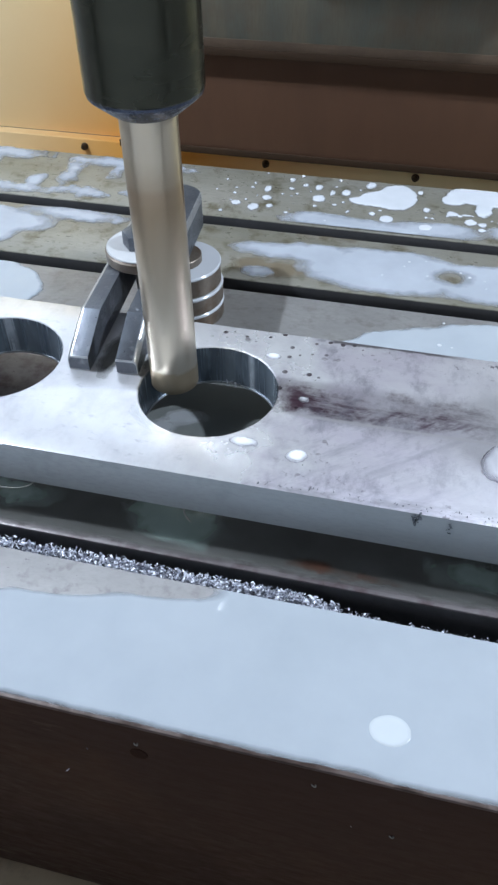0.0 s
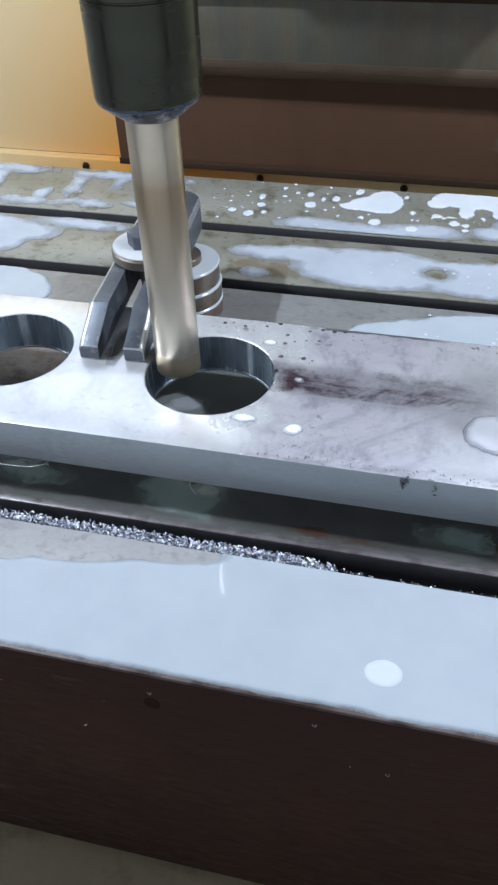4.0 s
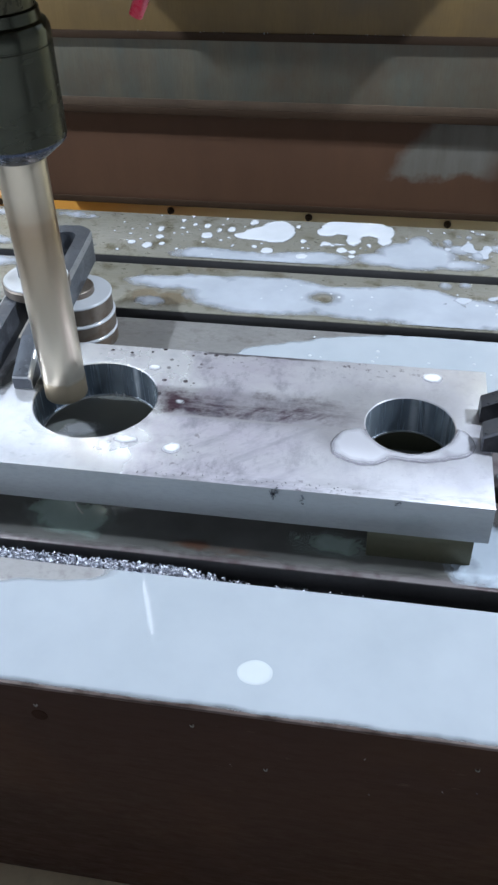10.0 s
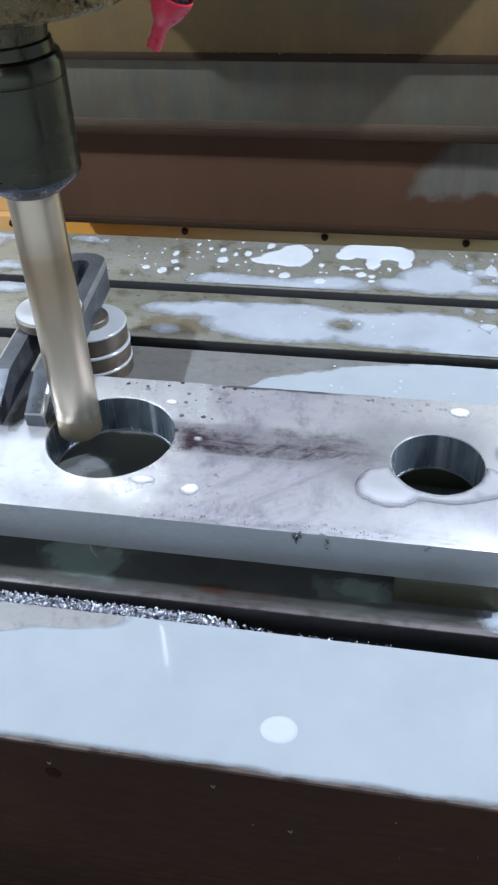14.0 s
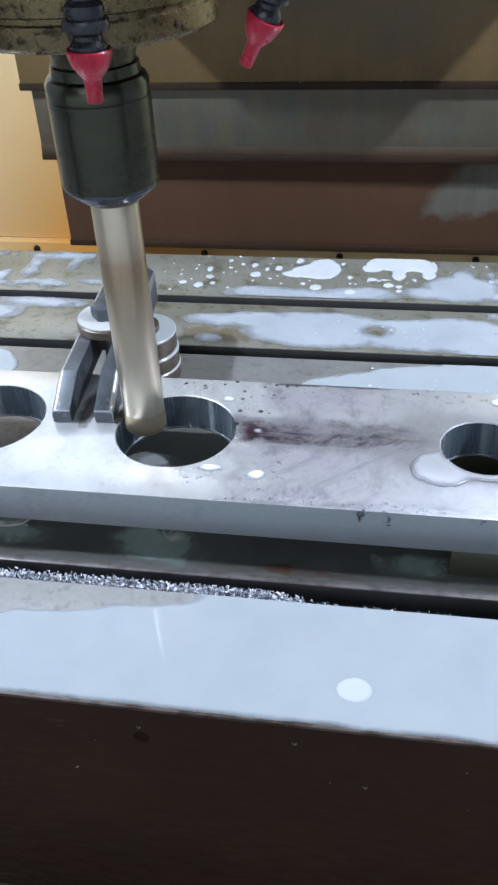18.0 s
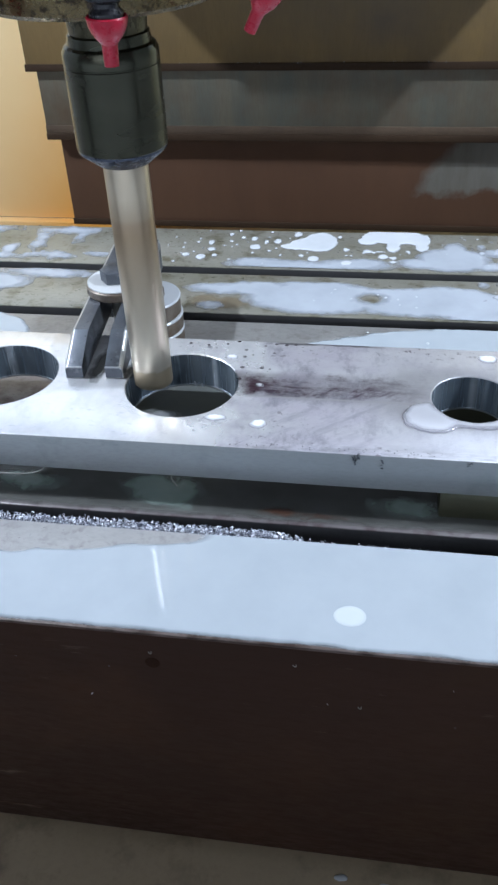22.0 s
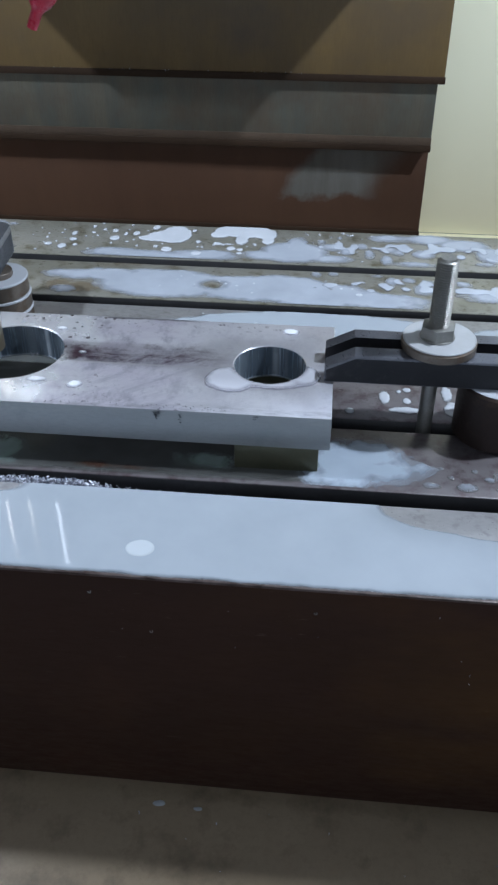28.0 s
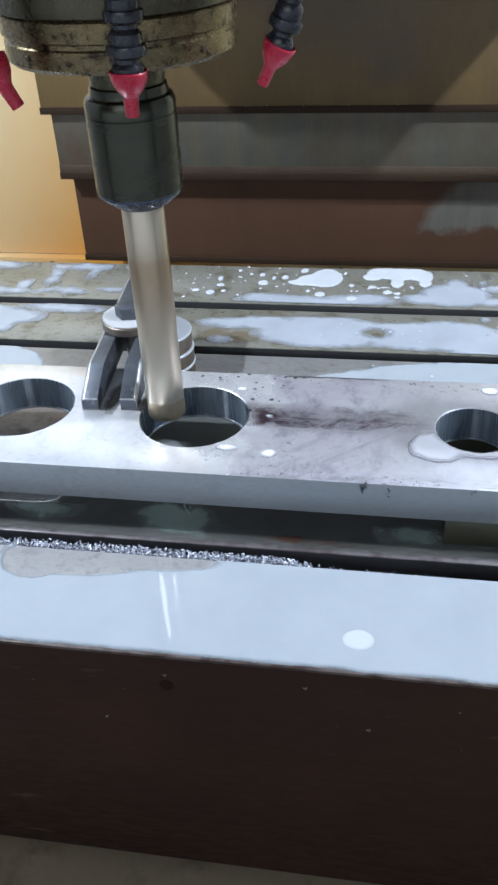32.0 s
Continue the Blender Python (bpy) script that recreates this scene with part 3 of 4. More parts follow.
def cut(bm, cutters):
    """bm with the cutters taken out of it."""
    def ob_of(b):
        me = bpy.data.meshes.new("tmp")
        bmesh.ops.recalc_face_normals(b, faces=b.faces[:])
        b.to_mesh(me)
        b.free()
        return new("tmp", me)
    base = ob_of(bm)
    tools = [ob_of(c) for c in cutters]
    for tool in tools:
        md = base.modifiers.new("cut", "BOOLEAN")
        md.operation, md.solver, md.object = "DIFFERENCE", "EXACT", tool
    bpy.context.view_layer.update()
    ev = base.evaluated_get(bpy.context.evaluated_depsgraph_get())
    out = bmesh.new()
    out.from_mesh(ev.to_mesh())
    ev.to_mesh_clear()
    for ob in (base, *tools):
        me = ob.data
        bpy.data.objects.remove(ob)
        bpy.data.meshes.remove(me)
    return out


def field_of(gx, gy, spots):
    f = np.full(gx.shape, -1.0)
    for cx, cy, rx, ry in spots:
        d = (1 - np.hypot((gx - cx) / rx, (gy - cy) / ry)) * min(rx, ry)
        k = 0.003
        h = np.clip(0.5 + 0.5 * (d - f) / k, 0, 1)
        f = f * (1 - h) + d * h + k * h * (1 - h)
    return f


def film(name, spots, bounds, step, thick, material, label, category, wander=0.002, pitch=60, z=0.0, dry=(), ramp=0.0025, kind="", group="", octaves=4):
    """A shallow pool of liquid: the union of soft ellipses (x, y, rx, ry) less the dry ones, with a wandering edge and a meniscus."""
    x0, x1, y0, y1 = bounds
    nx, ny = max(2, int((x1 - x0) / step)), max(2, int((y1 - y0) / step))
    xs, ys = np.linspace(x0, x1, nx + 1), np.linspace(y0, y1, ny + 1)
    gx, gy = np.meshgrid(xs, ys, indexing="ij")
    wob = np.array([[noise.fractal((u * pitch, v * pitch, z * 7 + len(spots)), 0.55, 2.0, octaves) for v in ys] for u in xs])
    f = field_of(gx, gy, spots) + wander * wob
    if dry:
        f = np.minimum(f, -field_of(gx, gy, dry) - wander * wob)
    return sheet_over(name, xs, ys, f, thick, material, label, category, z, ramp, kind, group)


def sheet_over(name, xs, ys, f, thick, material, label, category, z, ramp, kind, group):
    """The surface over the cells where f > 0, cut off along f = 0."""
    bm = bmesh.new()
    verts, deep = {}, {}

    def at(i, j):
        if (i, j) not in verts:
            h = thick * min(1.0, max(f[i, j], 0) / ramp) ** 0.5
            verts[i, j] = bm.verts.new((xs[i], ys[j], z + 0.0003 + h))
            deep[verts[i, j]] = max(0.0, float(f[i, j]))
        return verts[i, j]

    def edge(p, q):
        key = (p, q) if p < q else (q, p)
        if key not in verts:
            (i, j), (k, l) = key
            t = f[i, j] / (f[i, j] - f[k, l])
            verts[key] = bm.verts.new((xs[i] + t * (xs[k] - xs[i]), ys[j] + t * (ys[l] - ys[j]), z + 0.0003))
        return verts[key]

    for i in range(len(xs) - 1):
        for j in range(len(ys) - 1):
            q = [(i, j), (i + 1, j), (i + 1, j + 1), (i, j + 1)]
            inside = [f[p] > 0 for p in q]
            if not any(inside):
                continue
            poly = []
            for k in range(4):
                if inside[k]:
                    poly.append(at(*q[k]))
                if inside[k] != inside[(k + 1) % 4]:
                    poly.append(edge(q[k], q[(k + 1) % 4]))
            bm.faces.new(poly)
    if kind == "stuff":
        groups = [list(bm.faces)]
    else:
        groups, left = [], set(bm.faces)
        while left:
            todo, mine = [left.pop()], []
            while todo:
                fc = todo.pop()
                mine.append(fc)
                for e in fc.edges:
                    for other in e.link_faces:
                        if other in left:
                            left.discard(other)
                            todo.append(other)
            groups.append(mine)
    made = []
    for faces in groups:
        if kind != "stuff" and len(groups) > 1 and len(faces) < 12:
            continue
        index, coords3, polys = {}, [], []
        for fc in faces:
            for v in fc.verts:
                if v not in index:
                    index[v] = len(coords3)
                    coords3.append(v.co[:])
            polys.append([index[v] for v in fc.verts])
        me = bpy.data.meshes.new(name)
        me.from_pydata(coords3, [], polys)
        me.materials.append(material)
        me.attributes.new("depth", "FLOAT", "POINT").data.foreach_set("value", [deep.get(v, 0.0) for v in index])
        me.polygons.foreach_set("use_smooth", [True] * len(me.polygons))
        made.append(tagged(new(name, me), label, category, group, kind))
    bm.free()
    return made


# ---- machine table ----
SLOTS = (0.0535, -0.0490, -0.1515, -0.2540, -0.3520)
FRONT, BACK, XL, XR = -0.4480, 0.1620, -0.95, 0.85
HALF = 0.0081

table = thing("machine_table", "cast iron machine table with five T-slots, wet with milky coolant", "machine table", kind="structure")
edges = [BACK] + [v for s in SLOTS for v in (s + HALF, s - HALF)] + [FRONT]
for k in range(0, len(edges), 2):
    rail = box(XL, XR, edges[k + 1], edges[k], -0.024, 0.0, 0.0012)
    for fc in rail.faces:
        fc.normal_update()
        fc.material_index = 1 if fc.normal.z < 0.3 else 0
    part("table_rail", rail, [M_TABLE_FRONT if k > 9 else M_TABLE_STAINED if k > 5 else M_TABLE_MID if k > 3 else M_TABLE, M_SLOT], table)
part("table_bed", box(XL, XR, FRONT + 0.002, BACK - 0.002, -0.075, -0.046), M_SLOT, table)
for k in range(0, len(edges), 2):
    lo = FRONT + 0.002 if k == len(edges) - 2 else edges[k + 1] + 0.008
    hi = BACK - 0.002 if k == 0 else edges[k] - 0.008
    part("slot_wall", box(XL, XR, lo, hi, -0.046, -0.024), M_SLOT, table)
part("apron", box(XL, XR, -0.4523, -0.4482, -0.252, -0.0003, 0.0010), M_APRON, table, "dark brown oiled iron front face")
part("worn_edge", box(XL, XR, -0.4532, -0.4500, -0.0026, 0.0002, 0.0009), M_RUBBED, table, "worn brownish front edge of the table")
part("table_underside", box(XL, XR, -0.4480, BACK - 0.01, -0.252, -0.075), M_APRON, table)

# ---- machine base and enclosure ----
def structure(name, bm, material, label, category, smooth=35):
    return tagged(new(name, finish(name, bm, material, smooth)), label, category, "", "structure")


tray = structure("chip_tray", box(-1.3, 1.3, -0.575, 0.60, -0.31, -0.275, 0.003), M_SHEET, "beige stained sheet metal cover below the table", "chip tray")
# Unseen panel behind the camera, added to keep daylight off the tray.
structure("daylight_blocker", box(-1.34, 1.34, -1.02, -0.98, -0.76, 0.37, 0.004), M_WHITE, "unseen white panel added to keep daylight off the chip tray", "wall")
structure("floor", box(-1.6, 1.6, -2.6, 0.9, -0.80, -0.76), M_SHEET, "grey-brown floor in front of the machine", "floor")
structure("wall_back", box(-1.3, 1.3, 0.54, 0.60, -0.152, 0.48), M_CREAM, "cream painted sheet metal back wall", "wall")
# Unseen upper wall, white to brighten what the plate reflects.
structure("wall_reflector", box(-1.3, 1.3, 0.54, 0.60, 0.48, 1.5), M_WHITE, "unseen white upper back wall added as a reflector", "wall")
structure("wall_back_flange", box(-1.3, 1.3, 0.520, 0.540, -0.30, -0.152, 0.002), M_CREAM, "cream painted flange with screws", "trim")
# Side walls and roof are unseen, added white for neutral bounce light.
structure("wall_left", box(-1.34, -1.30, -0.75, 0.60, -0.31, 1.5), M_WHITE, "unseen white enclosure side wall added for bounce light", "wall")
structure("wall_right", box(1.30, 1.34, -0.75, 0.60, -0.31, 1.5), M_WHITE, "unseen white enclosure side wall added for bounce light", "wall")
structure("ceiling", box(-1.34, 1.34, -0.75, 0.60, 1.5, 1.54), M_WHITE, "unseen white enclosure roof added for bounce light", "ceiling")

screw = thing("flange_screw", "black socket head screw in the cream flange", "screw", "flange screws")
part("head", moved(lathe([(0.0040, 0), (0.0040, 0.0058), (0.0035, 0.0066), (0.0021, 0.0066), (0.0021, 0.0045)], seg=20), Matrix.Rotation(radians(90), 4, "X")), M_BLACK_BOLT, screw)
part("washer", moved(disc(0.0056, -0.001, 0.0012, seg=20, c=0.0003), Matrix.Rotation(radians(90), 4, "X")), M_BLACK_BOLT, screw)
screw.matrix_world = pose(-0.575, 0.5195, -0.163)
for x in (-0.860, -0.289, -0.070, 0.140, 0.430):
    copy_thing(screw, pose(x, 0.5195, -0.164))

# ---- telescopic column cover ----
cover = thing("way_cover", "telescopic steel way cover, brown with oil, three overlapping plates", "way cover")
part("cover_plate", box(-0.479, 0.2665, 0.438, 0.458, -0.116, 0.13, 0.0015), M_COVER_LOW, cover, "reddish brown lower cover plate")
part("cover_plate", box(-0.489, 0.2655, 0.417, 0.434, 0.0235, 0.25, 0.0015), M_COVER, cover, "grey-brown middle cover plate")
part("cover_plate", box(-0.500, 0.2730, 0.410, 0.4145, 0.120, 0.46, 0.0012), M_COVER_TOP, cover, "olive-brown upper cover plate")
part("hem", box(-0.4893, 0.2660, 0.4158, 0.4180, 0.0315, 0.0425, 0.0006), M_HEM, cover, "brown-grey hem of the middle plate")
part("lip", box(-0.480, 0.2675, 0.4355, 0.4380, -0.1175, -0.108, 0.0008), M_LIP, cover)
part("lip", box(-0.490, 0.2665, 0.4145, 0.4170, 0.0220, 0.0315, 0.0008), M_LIP, cover)
part("lip", box(-0.501, 0.2740, 0.4070, 0.4100, 0.1185, 0.128, 0.0008), M_LIP, cover)
part("backing", box(-0.47, 0.258, 0.458, 0.520, -0.11, 0.45), M_COVER, cover)

# ---- spindle, holder and cutter ----
SX, SY = -0.1640, -0.2430
spindle = thing("spindle_head", "oil-stained spindle nose with a brassy ring", "spindle")
part("nose_ring", lathe([(0.040, 0.3255), (0.070, 0.3255), (0.0725, 0.328), (0.0725, 0.338), (0.0715, 0.339), (0.0715, 0.3415), (0.0735, 0.3425), (0.0735, 0.353), (0.071, 0.355)], SX, SY, 72), M_NOSE, spindle, "stained brassy steel nose ring")
# Flare and casting are out of view, sized to throw the covers' shadow.
part("nose_body", lathe([(0.069, 0.353), (0.0748, 0.3555), (0.0758, 0.360), (0.0758, 0.367), (0.087, 0.370), (0.128, 0.401), (0.138, 0.412), (0.138, 0.60)], SX, SY, 72), M_NOSE_DARK, spindle)
part("head_casting", box(-0.405, 0.218, 0.255, 0.405, 0.315, 0.95, 0.004), M_NOSE_DARK, spindle)
part("head_front", box(SX - 0.055, SX + 0.09, SY - 0.10, 0.17, 0.60, 0.95, 0.02), M_NOSE_DARK, spindle)
for k in range(8):
    a = radians(45 * k + 12)
    part("screw_head", moved(disc(0.0017, -0.001, 0.0008, seg=12, c=0.0003), Matrix.Translation((SX + 0.0725 * math.cos(a), SY + 0.0735 * math.sin(a), 0.3335)) @ Matrix.Rotation(a, 4, "Z") @ Matrix.Rotation(radians(90), 4, "Y")), M_BLACK_BOLT, spindle)

holder = thing("tool_holder", "black oxide cylindrical tool holder in the spindle", "tool holder")
part("body", lathe([(0.0296, 0.2372), (0.0302, 0.2380), (0.0302, 0.246), (0.0302, 0.2882), (0.0297, 0.2886), (0.0297, 0.2892), (0.0302, 0.2896), (0.0302, 0.2962), (0.0286, 0.2994), (0.0262, 0.3006), (0.0255, 0.3060), (0.0240, 0.3070)], SX, SY, 64), M_HOLDER, holder)
part("collar", lathe([(0.0160, 0.2258), (0.0178, 0.2260), (0.0186, 0.2266), (0.0286, 0.2346), (0.0296, 0.2358), (0.0296, 0.2372)], SX, SY, 64), M_COLLAR, holder, "blue-black steel lower collar")
part("taper", lathe([(0.0240, 0.3070), (0.0250, 0.3150), (0.0250, 0.328)], SX, SY, 48), M_NOSE_DARK, holder)

cutter = thing("milling_cutter", "long polished steel milling cutter with a heat-tinted shank", "milling cutter")
part("shank", lathe([(0.0152, 0.0640), (0.0152, 0.0650), (0.0152, 0.2262), (0.0140, 0.2290)], SX, SY, 64), M_SHANK, cutter)
part("cutting_end", lathe([(0.0145, 0.0506), (0.0150, 0.0508), (0.0152, 0.0511), (0.0152, 0.0550), (0.0152, 0.0640)], SX, SY, 64), M_SHANK, cutter)

# ---- coolant nozzles ----
def nozzle(tip, way, start, attach, label, reach=1.0, girth=1.0):
    """A ball-jointed hose from the spindle head at attach, ending in a red spout. way: where the spout comes from; start: the first links."""
    ob = thing("coolant_nozzle", label, "coolant nozzle", "coolant nozzles")
    tip, attach = Vector(tip) + Vector((-0.0010, -0.0032, 0)), Vector(attach)
    w = Vector(way).normalized()
    turn = Vector((0, 0, 1)).rotation_difference(w).to_matrix().to_4x4()
    at = Matrix.Translation(tip) @ turn
    part("spout", moved(lathe([(r * girth, z * reach) for r, z in ((0.0028, 0.0), (0.0040, 0.0), (0.0044, 0.0108), (0.0058, 0.0126), (0.0086, 0.0160), (0.0104, 0.0200), (0.0112, 0.0242), (0.0106, 0.0250), (0.0094, 0.0215))], seg=28), at), M_RED, ob, "glossy red plastic spout")
    p, d, k = Vector(tip) + w * 0.0195 * reach, w, 0
    while (Vector(attach) - p).length > 0.012 and k < 20:
        aim = Vector(start) if k < 2 else Vector(attach) - p
        d = (d + 0.9 * aim.normalized()).normalized() if (Vector(attach) - p).length > 0.04 else (Vector(attach) - p).normalized()
        t2 = Matrix.Translation(p) @ Vector((0, 0, 1)).rotation_difference(d).to_matrix().to_4x4()
        part("hose_link", moved(lathe([(0.0060, -0.004), (0.0084, -0.001), (0.0094, 0.003), (0.0092, 0.007), (0.0070, 0.0095), (0.0070, 0.0115), (0.0108, 0.0135), (0.0114, 0.0165), (0.0108, 0.0185), (0.0076, 0.0190)], seg=28), t2 @ Matrix.Diagonal((girth, girth, 1, 1))), M_HOSE, ob)
        p, k = p + d * 0.0175, k + 1
    return ob


nozzle((-0.1388, -0.316, 0.305), (0.03, -0.02, 1), (0.02, 0.0, 1), (-0.135, -0.335, 0.505), "red spout on a black ball-jointed coolant hose")
nozzle((-0.0668, -0.292, 0.3162), (0.50, -0.1, 0.95), (0.2, 0, 1), (-0.090, -0.290, 0.505), "red spout on a black hose beside the spindle", 1.02, 0.84)
nozzle((-0.2075, -0.315, 0.3103), (-0.42, -0.1, 0.9), (-0.2, 0, 1), (-0.225, -0.320, 0.505), "red spout on a black hose beside the spindle", 1.15)

# ---- work lamp ----
lamp = thing("work_lamp", "two lit upright tubes of the machine lamp", "lamp")
# Unseen backing, added to keep the tubes from lighting what is behind.
part("tube_backing", box(-0.352, -0.252, 0.1385, 0.1590, 0.39, 0.78, 0.003), M_HOSE, lamp, "unseen black backing added behind the lamp tubes")
part("bracket", box(-0.325, -0.275, 0.159, 0.256, 0.62, 0.66, 0.002), M_HOSE, lamp)
for x in (-0.276, -0.321):
    part("tube", disc(0.0022, 0.42, 0.75, x, 0.130, 0.0006, 20), M_TUBE, lamp, "lit white tube")
    part("tube_cap", disc(0.0045, 0.745, 0.757, x, 0.130, 0.001, 20), M_HOSE, lamp)
    part("tube_cap", disc(0.0045, 0.413, 0.425, x, 0.130, 0.001, 20), M_HOSE, lamp)

# ---- workpiece ----
TOP, LOW = 0.0532, 0.0232
BORES = ((-0.1397, -0.2500, 0.0442), (0.0820, -0.2505, 0.0300), (-0.2880, -0.2480, 0.0442))
body = cut(box(-0.470, 0.1350, -0.3260, -0.1815, LOW, TOP, 0.0007), [lathe([(r, LOW - 0.01), (r, TOP - 0.0007), (r + 0.0012, TOP + 0.0005), (r + 0.0012, TOP + 0.01)], x, y, 96) for x, y, r in BORES])
for fc in body.faces:
    c, n = fc.calc_center_median(), fc.normal
    near = any(abs(math.hypot(c.x - x, c.y - y) - r) < 0.001 for x, y, r in BORES)
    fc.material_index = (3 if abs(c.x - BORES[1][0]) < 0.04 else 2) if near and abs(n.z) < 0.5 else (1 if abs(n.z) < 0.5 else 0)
plate = tagged(new("workpiece_plate", finish("workpiece_plate", body, [M_PLATE, M_EDGE, M_BORE, M_BORE_BRIGHT], 30)), "thick milled steel plate with large bored holes, clamped on packing blocks", "workpiece")

for x, y, r in BORES:
    part("bore_rim", ring(r - 0.0006, r + 0.0004, LOW - 0.0004, LOW + 0.0009, x, y, 64), M_WORN, plate, "bright burr round the bottom of the bore")

for x0, x1, y0, y1 in ((0.0598, 0.1265, -0.3250, -0.2850), (0.0598, 0.1265, -0.2150, -0.1900), (-0.455, -0.390, -0.3250, -0.1900)):
    b = tagged(new("packing_block", finish("packing_block", box(x0, x1, y0, y1, 0.0, LOW, 0.0008), M_PACK)), "olive-grey steel packing block under the plate", "packing block", "packing blocks")

# ---- clamps ----
def fork(length, width, slot, thick, nose, toe, chamfer, worn, top, material, name, label, group, steps):
    """A U-clamp that lies along +x from its two toes at x = 0, underside at z = 0."""
    w, s = width / 2, slot / 2
    side = [(0, 0), (0, toe), (nose, thick), (length, thick), (length, 0.0), (nose * 1.2, 0.0), (nose * 0.5, 0.0)]
    b = prism(side, -w, w, "y")
    ridge = [e for e in b.edges if abs(e.verts[0].co.y - e.verts[1].co.y) < 1e-6 and min(v.co.z for v in e.verts) > toe - 1e-6]
    bmesh.ops.bevel(b, geom=ridge, offset=chamfer, segments=1, affect="EDGES", profile=0.5)
    sharp = [e for e in b.edges if len(e.link_faces) == 2 and e.calc_face_angle(0) > 0.5]
    bmesh.ops.bevel(b, geom=sharp, offset=0.0009, segments=2, affect="EDGES", profile=0.5)
    groove = prism([(-0.02, -s), (length - w, -s)] + [(length - w + s * math.sin(radians(a)), -s * math.cos(radians(a))) for a in range(15, 180, 15)] + [(length - w, s), (-0.02, s)], -0.02, thick + 0.02, "z")
    corners = []
    for side in (1, -1):
        arc = [(length - w + w * math.sin(radians(90 * k / steps)), side * w * math.cos(radians(90 * k / steps))) for k in range(steps + 1)]
        corners.append(prism([(length - w, side * (w + 0.01))] + arc + [(length + 0.01, 0.0), (length + 0.01, side * (w + 0.01))], -0.02, thick + 0.02, "z"))
    body = cut(b, [groove] + corners)
    for fc in body.faces:
        if fc.calc_area() < 0.00035 and min(e.calc_length() for e in fc.edges) < 0.0016:
            fc.material_index = 1
        # upward faces take the lighter, lit-looking steel
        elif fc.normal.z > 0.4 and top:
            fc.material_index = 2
    return tagged(new(name, finish(name, body, [material, worn, top or material], 14)), label, "clamp", group)


ALONG = math.degrees(math.atan2(0.218, -0.0160))
left_clamp = fork(0.216, 0.047, 0.0185, 0.0250, 0.034, 0.0105, 0.0022, M_WORN, None, M_CLAMP, "strap_clamp", "worn grey steel forked clamp holding the plate edge", "strap clamps", 8)
left_clamp.matrix_world = pose(-0.2108, -0.2485, TOP, 0, 0, ALONG)
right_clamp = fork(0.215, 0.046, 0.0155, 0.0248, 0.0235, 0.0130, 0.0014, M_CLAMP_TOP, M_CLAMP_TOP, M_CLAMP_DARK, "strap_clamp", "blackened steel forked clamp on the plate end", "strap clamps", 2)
right_clamp.matrix_world = pose(0.1275, -0.2500, TOP, 0, 0, 0)

CT = TOP + 0.0250
bolt = thing("hex_bolt", "hex head bolt through the forked clamp", "bolt")
part("head", hexagon(0.0215, CT + 0.0100, CT + 0.0205, 12), M_CLAMP, bolt)
part("shaft", disc(0.0064, -0.03, CT + 0.0100, seg=24), M_ZINC, bolt)
bolt.matrix_world = pose(-0.2180, -0.1460, 0)
lw = thing("thick_washer", "thick round washer coated with white coolant", "washer", "washers")
part("washer", disc(0.0265, CT, CT + 0.0085, c=0.0012), M_RUSTY, lw)
part("coolant_coat", disc(0.0255, CT + 0.0085, CT + 0.0097, c=0.0009), M_COAT, lw, "white coolant film")
lw.matrix_world = pose(-0.2170, -0.1455, 0)

for z0, z1, r in ((0.0, 0.0135, 0.0312), (0.0141, 0.0290, 0.0312), (0.0296, 0.0468, 0.0302)):
    d = thing("support_disc", "round steel support disc stacked under the clamp", "support disc", "support discs")
    part("disc", disc(r, z0, z1, c=0.001), M_RUSTY, d)
    part("coolant_coat", disc(r + 0.0006, z1 - 0.0022, z1 + 0.0006, c=0.0008), M_FOAM, d, "white coolant film")
    d.matrix_world = pose(-0.2065, -0.0965, 0)

spacer = tagged(new("spacer_disc", finish("spacer_disc", disc(0.016, 0.0468, 0.0530, -0.2065, -0.0965, 0.0005), M_RUSTY)), "small steel spacer between the discs and the clamp", "spacer")

stud = thing("threaded_stud", "bright threaded stud standing in the T-slot", "stud")
prof, z = [(0.0064, -0.03), (0.0064, 0.066)], 0.066
while z < 0.153:
    prof += [(0.0071, z + 0.0001), (0.0084, z + 0.0009), (0.0084, z + 0.0011), (0.0071, z + 0.0019)]
    z += 0.002
prof += [(0.0068, 0.1535), (0.0060, 0.1556)]
part("thread", lathe(prof, seg=28), M_ZINC, stud)
stud.matrix_world = pose(0.2155, -0.2515, 0)
nut = thing("hex_nut", "bright hex nut tightened on the stud", "nut")
part("body", hexagon(0.0250, CT + 0.0105, CT + 0.0205, 20), M_ZINC, nut)
part("flange", disc(0.0142, CT + 0.0094, CT + 0.0108, c=0.0005), M_ZINC, nut)
nut.matrix_world = pose(0.2155, -0.2515, 0)
rw = thing("thick_washer", "wide round washer coated with white coolant", "washer", "washers")
part("washer", disc(0.0300, CT, CT + 0.0080, c=0.0012), M_RUSTY, rw)
part("coolant_coat", disc(0.0292, CT + 0.0080, CT + 0.0094, c=0.0009), M_COAT, rw, "white coolant film")
rw.matrix_world = pose(0.2175, -0.2515, 0)
heel = thing("heel_block", "dark brown round heel block under the clamp end", "support block")
part("body", disc(0.0345, 0.0, TOP - 0.0006, c=0.002), M_HEEL, heel)
part("coolant_coat", lathe([(0.030, TOP - 0.0006), (0.0325, TOP - 0.0004), (0.0322, TOP - 0.0001)], seg=40), M_FOAM, heel, "white coolant film")
heel.matrix_world = pose(0.2730, -0.2540, 0)

